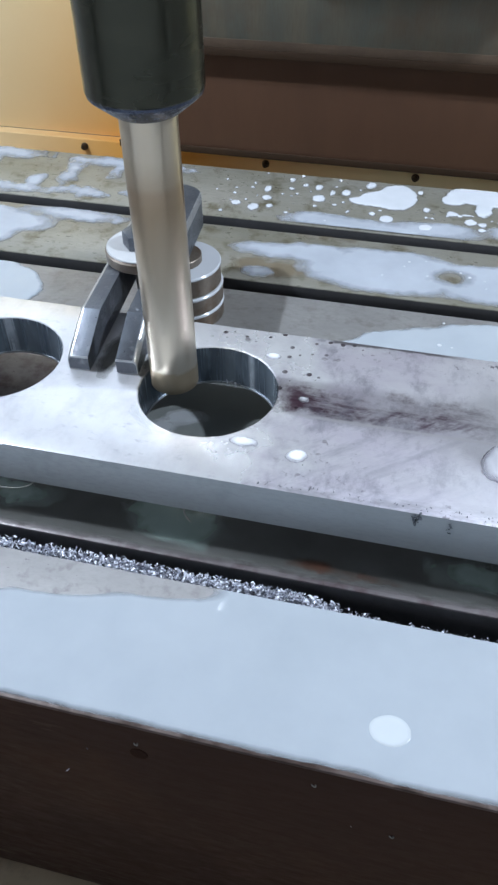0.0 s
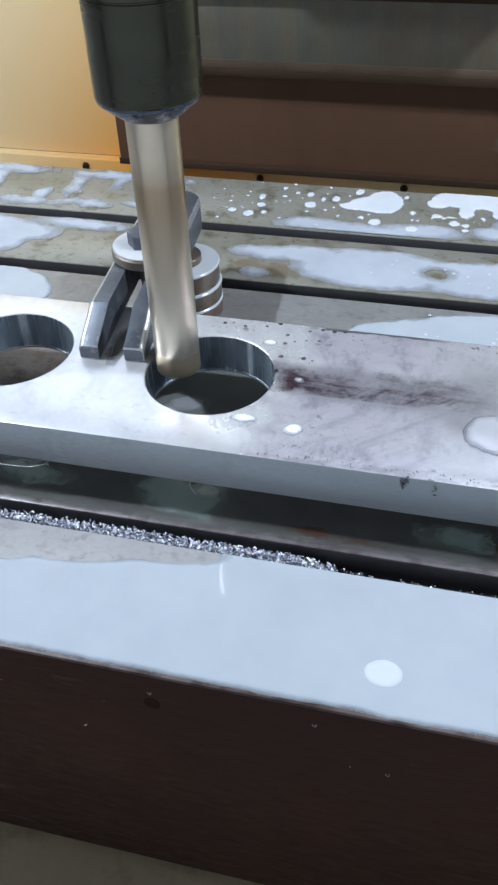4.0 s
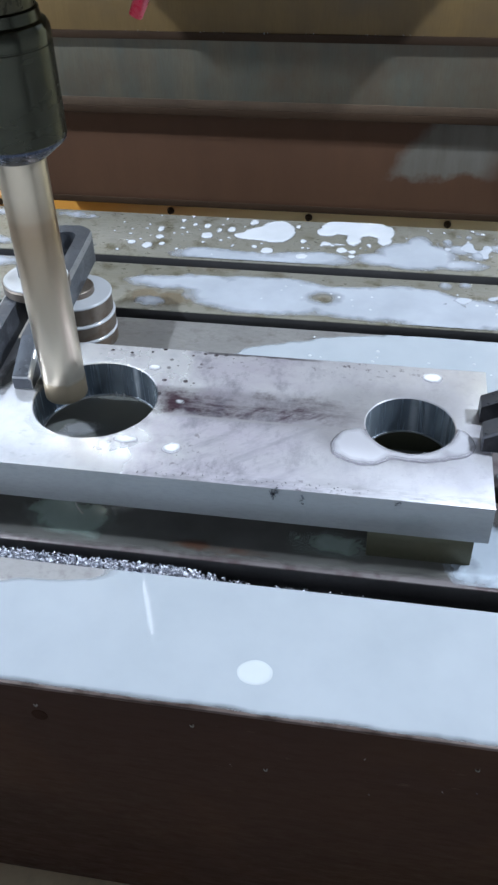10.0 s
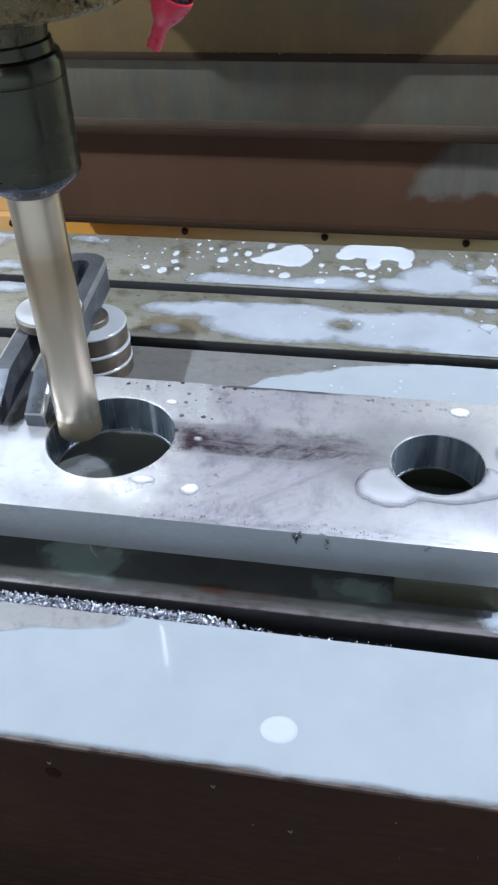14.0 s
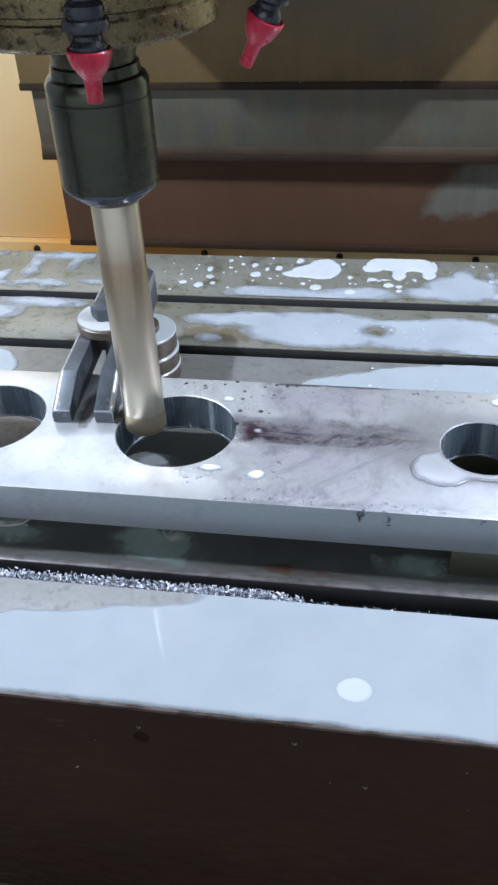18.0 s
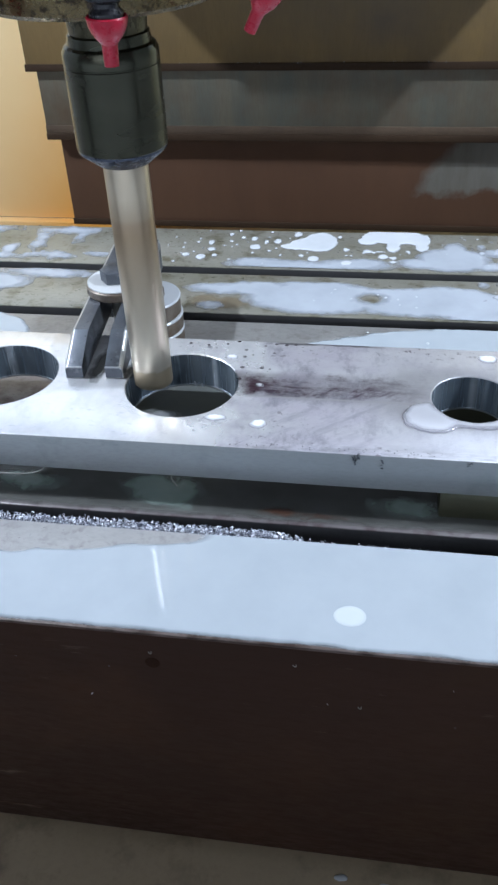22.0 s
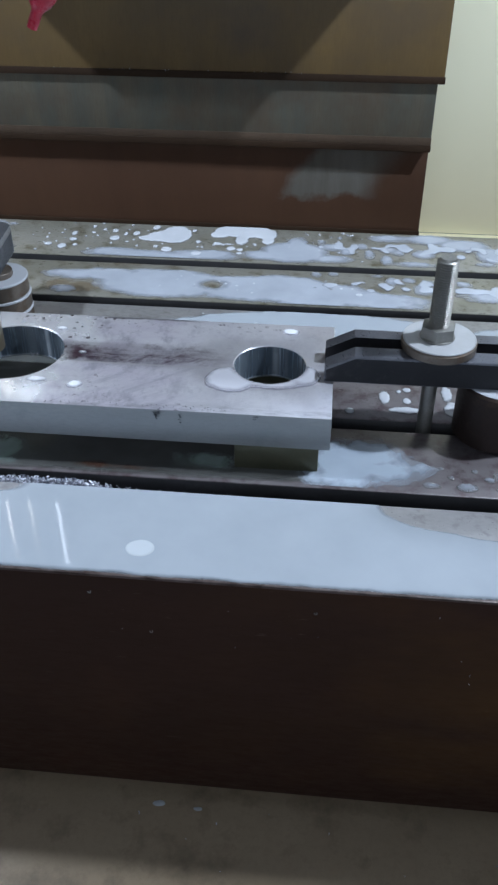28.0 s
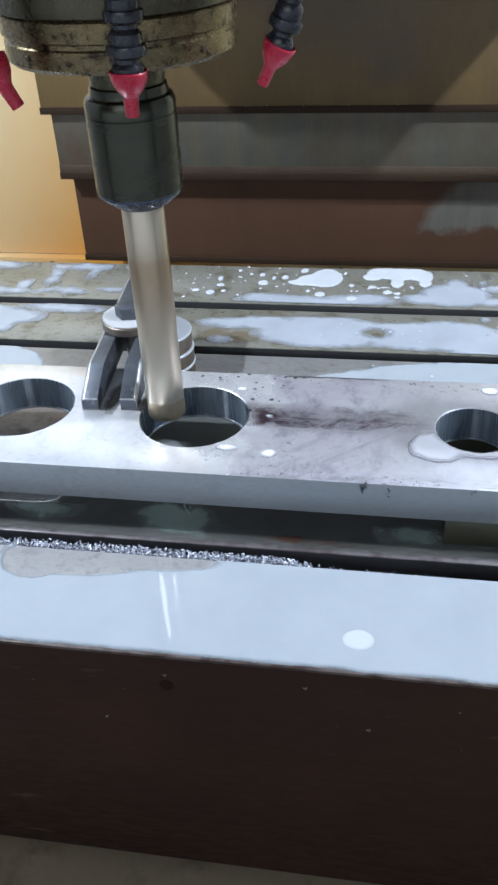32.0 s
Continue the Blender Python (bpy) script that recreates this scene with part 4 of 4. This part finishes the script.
# ---- coolant ----
POOL = "milky white coolant pool on the machine table"
DROPS = "scattered white coolant drops on the wet table"
BACK_WHITE = [
    (-0.064, 0.131, 0.0205, 0.0265), (-0.077, 0.125, 0.0220, 0.0165), (-0.092, 0.118, 0.0180, 0.0085), (-0.068, 0.087, 0.0071, 0.0075), (-0.091, 0.151, 0.0056, 0.007),
    (-0.031, 0.078, 0.007, 0.0073), (0.020, 0.149, 0.039, 0.0185), (-0.010, 0.137, 0.0110, 0.0105), (0.048, 0.142, 0.0140, 0.0150),
    (0.052, 0.126, 0.0082, 0.0135), (0.020, 0.124, 0.0085, 0.0155),
]
BACK_DROPS = [
    (-0.141, 0.137, 0.0037, 0.0069), (-0.137, 0.114, 0.0067, 0.0079), (-0.19, 0.124, 0.0037, 0.0068), (-0.187, 0.106, 0.0055, 0.0053),
    (-0.196, 0.085, 0.0054, 0.0076), (-0.214, 0.09, 0.0049, 0.0052), (-0.181, 0.09, 0.0036, 0.0038), (-0.113, 0.131, 0.0049, 0.0068),
    (-0.126, 0.128, 0.0031, 0.0054), (-0.155, 0.139, 0.0031, 0.0042), (-0.167, 0.129, 0.0031, 0.0027), (-0.17, 0.147, 0.0032, 0.0042),
    (-0.082, 0.095, 0.0036, 0.0038), (-0.106, 0.094, 0.0024, 0.0038), (-0.12, 0.105, 0.0024, 0.0026), (-0.009, 0.11, 0.0053, 0.0052),
    (0.009, 0.097, 0.0058, 0.0063), (0.02, 0.094, 0.0041, 0.005), (0.02, 0.084, 0.004, 0.0037), (-0.033, 0.112, 0.0036, 0.0052),
    (-0.042, 0.146, 0.0031, 0.0041), (0.037, 0.11, 0.0023, 0.0038),
]
BACK_RIGHT = [
    (0.107, 0.123, 0.0023, 0.0039), (0.129, 0.142, 0.003, 0.004), (0.139, 0.141, 0.0035, 0.0053), (0.148, 0.15, 0.0035, 0.004),
    (-0.026, 0.087, 0.0035, 0.0037), (0.117, 0.125, 0.0058, 0.0104), (0.131, 0.112, 0.0144, 0.0114), (0.147, 0.101, 0.0102, 0.0111),
    (0.166, 0.118, 0.0082, 0.0083), (0.175, 0.096, 0.0067, 0.0145), (0.195, 0.082, 0.008, 0.0157), (0.199, 0.11, 0.0136, 0.0082),
    (0.209, 0.103, 0.0081, 0.0081), (0.239, 0.102, 0.0148, 0.0129), (0.227, 0.073, 0.0263, 0.0077), (0.309, 0.081, 0.0131, 0.0062),
]
BACK_MILK = [
    (-0.129, 0.074, 0.0354, 0.0148), (-0.09, 0.072, 0.0234, 0.0098), (-0.012, 0.078, 0.0288, 0.0146), (0.085, 0.093, 0.0428, 0.0308), (-0.105, 0.071, 0.065, 0.014), (-0.055, 0.068, 0.055, 0.012), (-0.022, 0.075, 0.048, 0.015), (0.345, 0.106, 0.030, 0.013),
    (0.088, 0.116, 0.0146, 0.0231), (0.048, 0.082, 0.0257, 0.0146), (0.127, 0.079, 0.0307, 0.012), (0.2, 0.145, 0.0279, 0.0121),
    (0.248, 0.145, 0.0347, 0.0155), (0.288, 0.132, 0.0343, 0.0186), (0.319, 0.106, 0.0201, 0.0226),
]
BACK_LEFT = [
    (-0.365, 0.148, 0.042, 0.0105), (-0.398, 0.120, 0.0105, 0.032), (-0.372, 0.080, 0.030, 0.0105), (-0.352, 0.128, 0.0085, 0.019), (-0.49, 0.150, 0.055, 0.0125),
    (-0.505, 0.120, 0.026, 0.032), (-0.445, 0.076, 0.040, 0.0105), (-0.428, 0.093, 0.0105, 0.018), (-0.316, 0.086, 0.020, 0.0062), (-0.300, 0.148, 0.024, 0.0065), (-0.265, 0.080, 0.012, 0.0060),
]
MID_MILK = [
    (-0.159, 0.011, 0.0394, 0.0133), (-0.055, -0.003, 0.081, 0.0362), (0.037, -0.006, 0.079, 0.0312), (0.125, -0.011, 0.0617, 0.0244),
    (-0.164, -0.026, 0.0164, 0.0094), (0.115, -0.016, 0.0615, 0.0322), (0.188, -0.03, 0.0484, 0.0157), (-0.421, 0.002, 0.0272, 0.0323), (-0.12, 0.013, 0.055, 0.017),
    (0.16, -0.021, 0.085, 0.020), (0.075, -0.004, 0.065, 0.035), (-0.45, 0.0, 0.055, 0.042), (0.303, -0.004, 0.034, 0.013), (0.285, 0.008, 0.016, 0.008),
    (-0.403, 0.011, 0.0327, 0.0184), (-0.36, 0.034, 0.0604, 0.0116),
]
MID_DROPS = [
    (0.114, 0.036, 0.0064, 0.0073), (0.133, 0.038, 0.0064, 0.0059), (0.181, 0.038, 0.0077, 0.0044), (0.198, 0.026, 0.0076, 0.0115),
    (0.218, 0.03, 0.0089, 0.0072), (0.233, 0.008, 0.0124, 0.0139), (0.24, 0.027, 0.0076, 0.0057), (0.277, 0.026, 0.0126, 0.0080),
]
BROWN = [
    (-0.172, -0.016, 0.020, 0.0135), (-0.145, -0.020, 0.024, 0.0145), (-0.114, 0.042, 0.0343, 0.0047),
]
REAR_MILK = [
    (0.12, -0.11, 0.17, 0.054), (-0.02, -0.12, 0.05, 0.036), (-0.055, -0.125, 0.03, 0.022), (0.40, -0.11, 0.15, 0.05),
    (-0.41, -0.10, 0.075, 0.048), (-0.52, -0.10, 0.10, 0.05),
]
SIDE_DROPS = [
    (0.183, -0.211, 0.0051, 0.0111), (0.196, -0.201, 0.0031, 0.0038), (0.204, -0.197, 0.0041, 0.0038), (0.203, -0.216, 0.004, 0.0046),
    (0.2, -0.23, 0.0149, 0.0053), (0.152, -0.235, 0.0045, 0.0044), (0.239, -0.201, 0.0051, 0.0141), (0.2455, -0.226, 0.0110, 0.0120), (0.212, -0.178, 0.006, 0.005), (0.225, -0.186, 0.005, 0.004), (0.19, -0.181, 0.007, 0.005),
]
SIDE_MILK = [
    (0.150, -0.312, 0.034, 0.034), (0.165, -0.300, 0.036, 0.024), (0.205, -0.314, 0.018, 0.010), (0.180, -0.318, 0.032, 0.018), (0.140, -0.330, 0.034, 0.016),
]
FRONT_DROPS = [
    (0.279, -0.317, 0.0130, 0.0085), (0.262, -0.322, 0.0042, 0.0034), (0.244, -0.333, 0.0085, 0.0055), (0.216, -0.333, 0.0072, 0.0042), (0.252, -0.312, 0.0030, 0.0026),
    (0.233, -0.322, 0.0028, 0.0022), (0.296, -0.331, 0.0100, 0.0060), (0.225, -0.311, 0.0022, 0.0020), (0.268, -0.334, 0.0030, 0.0024),
]
TEAL = [
    (-0.139, -0.321, 0.0316, 0.0162), (0.037, -0.318, 0.03, 0.013), (0.119, -0.315, 0.011, 0.0072), (-0.253, -0.316, 0.035, 0.0126),
    (-0.147, -0.315, 0.0338, 0.0185),
]
RUST = [
    (-0.049, -0.3318, 0.0200, 0.0056), (-0.020, -0.3340, 0.0160, 0.0038),
]
HPOOL = [
    (0.052, -0.278, 0.0215, 0.0188), (0.084, -0.279, 0.0275, 0.0104), (0.111, -0.267, 0.014, 0.0155),
]


film("coolant_pool", [(0.0, -0.4050, 4.0, 0.0466)], (-0.70, 0.62, -0.4520, -0.3616), 0.0028, 0.0010, M_MILK, POOL, "coolant pool", 0.0010, 24, octaves=3,
     dry=[(-0.2095, -0.368, 0.052, 0.0185), (-0.158, -0.363, 0.052, 0.0125), (-0.2392, -0.3740, 0.024, 0.018), (-0.32, -0.365, 0.05, 0.012), (0.2270, -0.3620, 0.050, 0.024), (0.2600, -0.3720, 0.045, 0.020), (0.33, -0.372, 0.05, 0.02)])
film("foam_spot", [(0.003, -0.4257, 0.0105, 0.0085)], (-0.012, 0.018, -0.44, -0.412), 0.0008, 0.0005, M_SPOT, "round white foam spot on the coolant pool", "foam", 0.0003, 80, 0.0010)
BACK_B, MID_B = (-0.56, 0.42, 0.0632, 0.1608), (-0.56, 0.42, -0.0398, 0.0440)
film("coolant_pool", BACK_WHITE, (-0.12, 0.07, 0.0632, 0.1608), 0.0013, 0.0014, M_FOAM_DROP, "thick white coolant blobs on the table", "coolant pool", 0.0015, 90)
film("coolant_drops", BACK_DROPS + [(random.uniform(-0.24, 0.18), random.uniform(0.07, 0.158), r, r) for r in (random.uniform(0.0009, 0.0026) for _ in range(90))],
     (-0.25, 0.20, 0.0632, 0.1608), 0.0010, 0.0012, M_FOAM_DROP, DROPS, "coolant drops", 0.0011, 170, kind="stuff")
film("coolant_drops", BACK_RIGHT, (0.10, 0.40, 0.0632, 0.1608), 0.0015, 0.0012, M_MILK_THIN, DROPS, "coolant drops", 0.0015, 110, kind="stuff")
film("coolant_pool", BACK_MILK, (-0.20, 0.40, 0.0632, 0.1608), 0.002, 0.0009, M_MILK_THIN, POOL, "coolant pool", 0.0016, 70)
film("coolant_pool", BACK_LEFT, (-0.56, -0.245, 0.0632, 0.1608), 0.0015, 0.0010, M_MILK_THIN, "branching white coolant pool on the table", "coolant pool", 0.005, 45)
film("coolant_drops", [(0.25, 0.112, 0.12, 0.006)], (0.10, 0.42, 0.0632, 0.1608), 0.0016, 0.0010, M_STRAND, DROPS, "coolant drops", 0.034, 62, 0.0005, kind="stuff", octaves=1)
film("coolant_drops", [(0.28, 0.010, 0.11, 0.005)], (0.11, 0.42, -0.0398, 0.0440), 0.0016, 0.0010, M_STRAND, DROPS, "coolant drops", 0.030, 66, 0.0005, kind="stuff", octaves=1)
film("coolant_pool", MID_MILK, MID_B, 0.0025, 0.0009, M_MILK_THIN, POOL, "coolant pool", 0.0028, 55, dry=[(0.0, -0.0025, 0.0098, 0.0068)])
film("coolant_stain", [(0.0, -0.0022, 0.0064, 0.0040)], (-0.02, 0.02, -0.02, 0.02), 0.001, 0.0005, M_BROWN, "brownish ring stain in the coolant", "stain", 0.0015, 150)
film("coolant_drops", MID_DROPS, (0.08, 0.42, -0.0398, 0.0440), 0.0016, 0.0012, M_MILK_THIN, DROPS, "coolant drops", 0.0015, 110, kind="stuff")
film("oil_stain", BROWN, (-0.22, -0.06, -0.0398, 0.0440), 0.0016, 0.0003, M_BROWN, "brown rusty residue at the pool edge", "stain", 0.004, 90)
film("coolant_pool", REAR_MILK, (-0.56, 0.55, -0.1425, -0.0585), 0.0028, 0.0009, M_MILK, POOL, "coolant pool", 0.002, 60)
film("coolant_bubbles", [(random.uniform(-0.06, 0.16), random.uniform(-0.03, 0.02), r, r) for r in (random.uniform(0.0008, 0.0018) for _ in range(14))] + [(0.162, -0.0116, 0.0036, 0.0030)], (-0.07, 0.18, -0.0398, 0.0440), 0.0008, 0.0010, M_FOAM, "small white foam bubbles on the coolant", "foam", 0.0002, 60, 0.0009, kind="stuff")
film("coolant_bubbles", [(random.uniform(-0.03, 0.16), random.uniform(-0.12, -0.07), r, r) for r in (random.uniform(0.0008, 0.0018) for _ in range(12))], (-0.05, 0.18, -0.13, -0.06), 0.0008, 0.0010, M_FOAM, "small white foam bubbles on the coolant", "foam", 0.0002, 60, 0.0009, kind="stuff")
film("coolant_drops", SIDE_DROPS, (0.13, 0.30, -0.2450, -0.1605), 0.0013, 0.0012, M_FOAM_DROP, DROPS, "coolant drops", 0.0012, 120, kind="stuff")
film("coolant_pool", SIDE_MILK, (0.10, 0.40, -0.3420, -0.2640), 0.0018, 0.0008, M_WET, "thin bluish coolant puddle on the table beside the plate", "coolant pool", 0.004, 70)
film("coolant_drops", FRONT_DROPS, (0.20, 0.32, -0.3420, -0.2960), 0.0011, 0.0012, M_MILK_THIN, DROPS, "coolant drops", 0.0010, 150, kind="stuff")
# These two dark films stand in for the shade below the plate and bores.
film("underplate_shade", [(-0.20, -0.27, 1.2, 0.0722)], (-0.60, 0.134, -0.3436, -0.2630), 0.0025, 0.0002, M_OIL_SHADE, "dark wet film standing for the shade under the plate", "oil film", 0.0012, 18)
film("underplate_shade", [(-0.06, -0.215, 0.40, 0.055)], (-0.24, 0.134, -0.2450, -0.1700), 0.004, 0.0002, M_SHADE_THIN, "dark wet film standing for the shade under the plate", "oil film", 0.004, 50)
film("thin_coolant", TEAL, (-0.45, 0.14, -0.3425, -0.2640), 0.0022, 0.0009, M_TEAL, "thin greenish coolant film under the plate", "coolant pool", 0.004, 60)
film("rust_stain", RUST, (-0.07, 0.0, -0.3425, -0.3200), 0.0012, 0.0007, M_RUST, "orange rust stain at the slot edge", "stain", 0.003, 110)
film("coolant_pool", [(-0.172, -0.224, 0.010, 0.009), (-0.163, -0.221, 0.012, 0.008), (-0.180, -0.235, 0.012, 0.009)], (-0.21, -0.13, -0.2452, -0.205), 0.0018, 0.0008, M_FILM, "small milky coolant pool below the bore", "coolant pool", 0.002, 90)
# Partly residue, partly painted shade between and beside the toes.
film("oil_stain", [(-0.2116, -0.228, 0.0075, 0.028), (-0.1835, -0.232, 0.006, 0.018)], (-0.225, -0.17, -0.262, -0.184), 0.0012, 0.0002, M_OIL_SHADE, "dark oily residue and painted shade beside the clamp toes", "stain", 0.002, 90, TOP)
for spot in ((-0.1068, -0.2078, 0.0055, 0.0034), (-0.0789, -0.2468, 0.0042, 0.0027), (-0.0727, -0.2973, 0.0062, 0.0052), (-0.1059, -0.2924, 0.0086, 0.0040), (0.0962, -0.1952, 0.0080, 0.0055)):
    cx, cy, rx, ry = spot
    film("coolant_drop", [spot], (cx - rx - 0.003, cx + rx + 0.003, cy - ry - 0.003, cy + ry + 0.003), 0.0007, 0.0011, M_DROP, "white coolant drop on the milled plate", "coolant drop", 0.0008, 160, TOP, group="drops on the plate")
film("coolant_pool", HPOOL, (0.02, 0.1335, -0.305, -0.205), 0.0012, 0.0014, M_POOL, "milky coolant pool round the smaller bore", "coolant pool", 0.001, 70, TOP,
     dry=[(0.0820, -0.2505, 0.0306, 0.0306), (0.085, -0.215, 0.06, 0.030)])
film("coolant_pool", [(-0.170, -0.2800, 0.012, 0.008), (-0.155, -0.2900, 0.015, 0.005)], (-0.20, -0.12, -0.31, -0.26), 0.0014, 0.0005, M_FILM, "thin clear coolant film at the large bore", "coolant pool", 0.001, 90, TOP,
     dry=[(-0.1397, -0.25, 0.0450, 0.0450)])

film("foam_spot", [(0.006, -0.4580, 0.0060, 0.0026)], (-0.006, 0.018, -0.463, -0.4530), 0.0008, 0.0010, M_COAT, "small white foam fleck on the chip tray", "foam", 0.0006, 120, -0.275)
film("foam_spot", [(0.040, -0.4600, 0.0042, 0.0018)], (0.031, 0.049, -0.466, -0.4540), 0.0008, 0.0006, M_COAT, "small white foam fleck on the chip tray", "foam", 0.0006, 120, -0.275)
blot_stain = thing("oil_stain", "small dark round oil stain on the brown front face", "stain")
for x, z, r in ((-0.123, -0.030, 0.0050),):
    part("blot", moved(disc(r, 0.0, 0.0003, seg=24, c=0.0001), Matrix.Translation((x, -0.4524, z)) @ Matrix.Rotation(radians(90), 4, "X")), M_BLOT, blot_stain)

# ---- swarf ----
def curls(name, n, place, size, label, material=None):
    """Many small curled chips in one mesh; place() gives the spot of each."""
    bm = bmesh.new()
    for _ in range(n):
        m = Matrix.Translation(place()) @ Euler([random.uniform(0, 6.28) for _ in range(3)]).to_matrix().to_4x4()
        r, w, turn, k = random.uniform(0.5, 1.2) * size, random.uniform(0.5, 1.1) * size, random.uniform(1.2, 3.6), 5
        rows = []
        for i in range(k):
            ang = turn * i / (k - 1)
            rows.append([bm.verts.new(m @ Vector((r * math.cos(ang) * (1 + 0.15 * i), r * math.sin(ang), w * (h - 0.5) + 0.25 * size * i))) for h in (0, 1)])
        for p, q in zip(rows, rows[1:]):
            bm.faces.new((p[0], p[1], q[1], q[0]))
    return tagged(new(name, finish(name, bm, material or M_CHIP, 0)), label, "swarf", "", "stuff")


def in_slot():
    x = -0.035 - abs(random.gauss(0, 1)) * 0.16 if random.random() < 0.95 else random.uniform(-0.06, 0.055)
    pile = min(1.0, max(0.0, (0.0 - x) / 0.06))
    return x, -0.3520 + random.uniform(-0.0079, -0.0008), -0.012 + 0.0134 * pile * random.uniform(0.2, 1.0)


curls("metal_swarf", 5200, in_slot, 0.0013, "silvery heap of curled metal chips in the T-slot")
curls("loose_chips", 70, lambda: (-0.045 + 0.11 * random.random() ** 1.8, -0.3520 - random.uniform(0.0066, 0.0086), random.uniform(-0.002, 0.0008)), 0.0009, "scattered fine chips along the slot edge")
curls("slot_fill", 700, lambda: (random.uniform(-0.6, -0.06), -0.3520 + random.uniform(-0.0072, 0.0060), random.uniform(-0.032, -0.020)), 0.0026, "packed metal chips deep in the T-slot")
curls("loose_chips", 12, lambda: (random.uniform(-0.28, 0.25), -0.4530, random.uniform(-0.09, -0.012)), 0.0007, "tiny loose chips stuck on the dark front face")
curls("loose_chips", 30, lambda: (random.uniform(-0.35, 0.35), random.uniform(-0.57, -0.456), -0.2745), 0.0011, "small chips lying on the sheet metal cover")
curls("loose_chips", 34, lambda: (random.choice((0.0, 0.0, 0.0, 0.0177, 0.0767)) + random.gauss(0, 0.0011), -0.3264, TOP - abs(random.gauss(0.002, 0.004))), 0.0013, "tiny chips stuck on the plate edge", M_CLAMP)
curls("loose_chips", 60, lambda: (random.uniform(-0.09, 0.06), -0.324 + random.uniform(0, 0.004), TOP + 0.0004), 0.0006, "fine dark chips along the plate edge", M_CLAMP)


curls("coolant_beads", 26, lambda: (random.uniform(-0.30, 0.10), 0.4066, 0.1288), 0.0008, "tiny white coolant beads on the cover lip", M_FOAM)
curls("bore_chips", 5, lambda: (-0.137 + random.uniform(-0.004, 0.004), -0.2072, LOW + 0.0012), 0.0016, "small pale chips at the bottom of the bore", M_FOAM)


def curl(name, points, radius, label):
    """One long curled chip along a smooth line."""
    cu = bpy.data.curves.new(name, "CURVE")
    cu.dimensions, cu.bevel_depth, cu.bevel_resolution = "3D", radius, 2
    sp = cu.splines.new("NURBS")
    sp.points.add(len(points) - 1)
    for p, co in zip(sp.points, points):
        p.co = (*co, 1)
    sp.use_endpoint_u, sp.order_u = True, 4
    ob = new("tmp", cu)
    bpy.context.view_layer.update()
    me = bpy.data.meshes.new_from_object(ob.evaluated_get(bpy.context.evaluated_depsgraph_get()))
    bpy.data.objects.remove(ob)
    me.materials.append(M_ZINC)
    return tagged(new(name, me), label, "swarf")


curl("long_chip", [(-0.36, -0.328, 0.0215), (-0.31, -0.331, 0.018), (-0.27, -0.330, 0.0195), (-0.245, -0.331, 0.0185), (-0.232, -0.3290, 0.0225), (-0.229, -0.3275, 0.0265)], 0.00035, "long thin wire-like chip under the plate edge")
curl("short_chip", [(-0.1335, -0.3268, 0.0245), (-0.1340, -0.3275, 0.0210), (-0.1315, -0.3280, 0.0175), (-0.1300, -0.3275, 0.0150)], 0.00055, "short pale chip hanging from the plate edge")
for x, z in ((-0.123, -0.020), (-0.029, -0.0192), (0.013, -0.056), (0.131, -0.0244)):
    curl("stuck_chip", [(x - 0.0016, -0.4526, z + 0.001), (x, -0.4534, z - 0.001), (x + 0.0012, -0.4530, z + 0.0005), (x + 0.0004, -0.4527, z + 0.0018)], 0.00035, "tiny curled chip stuck on the dark front face")
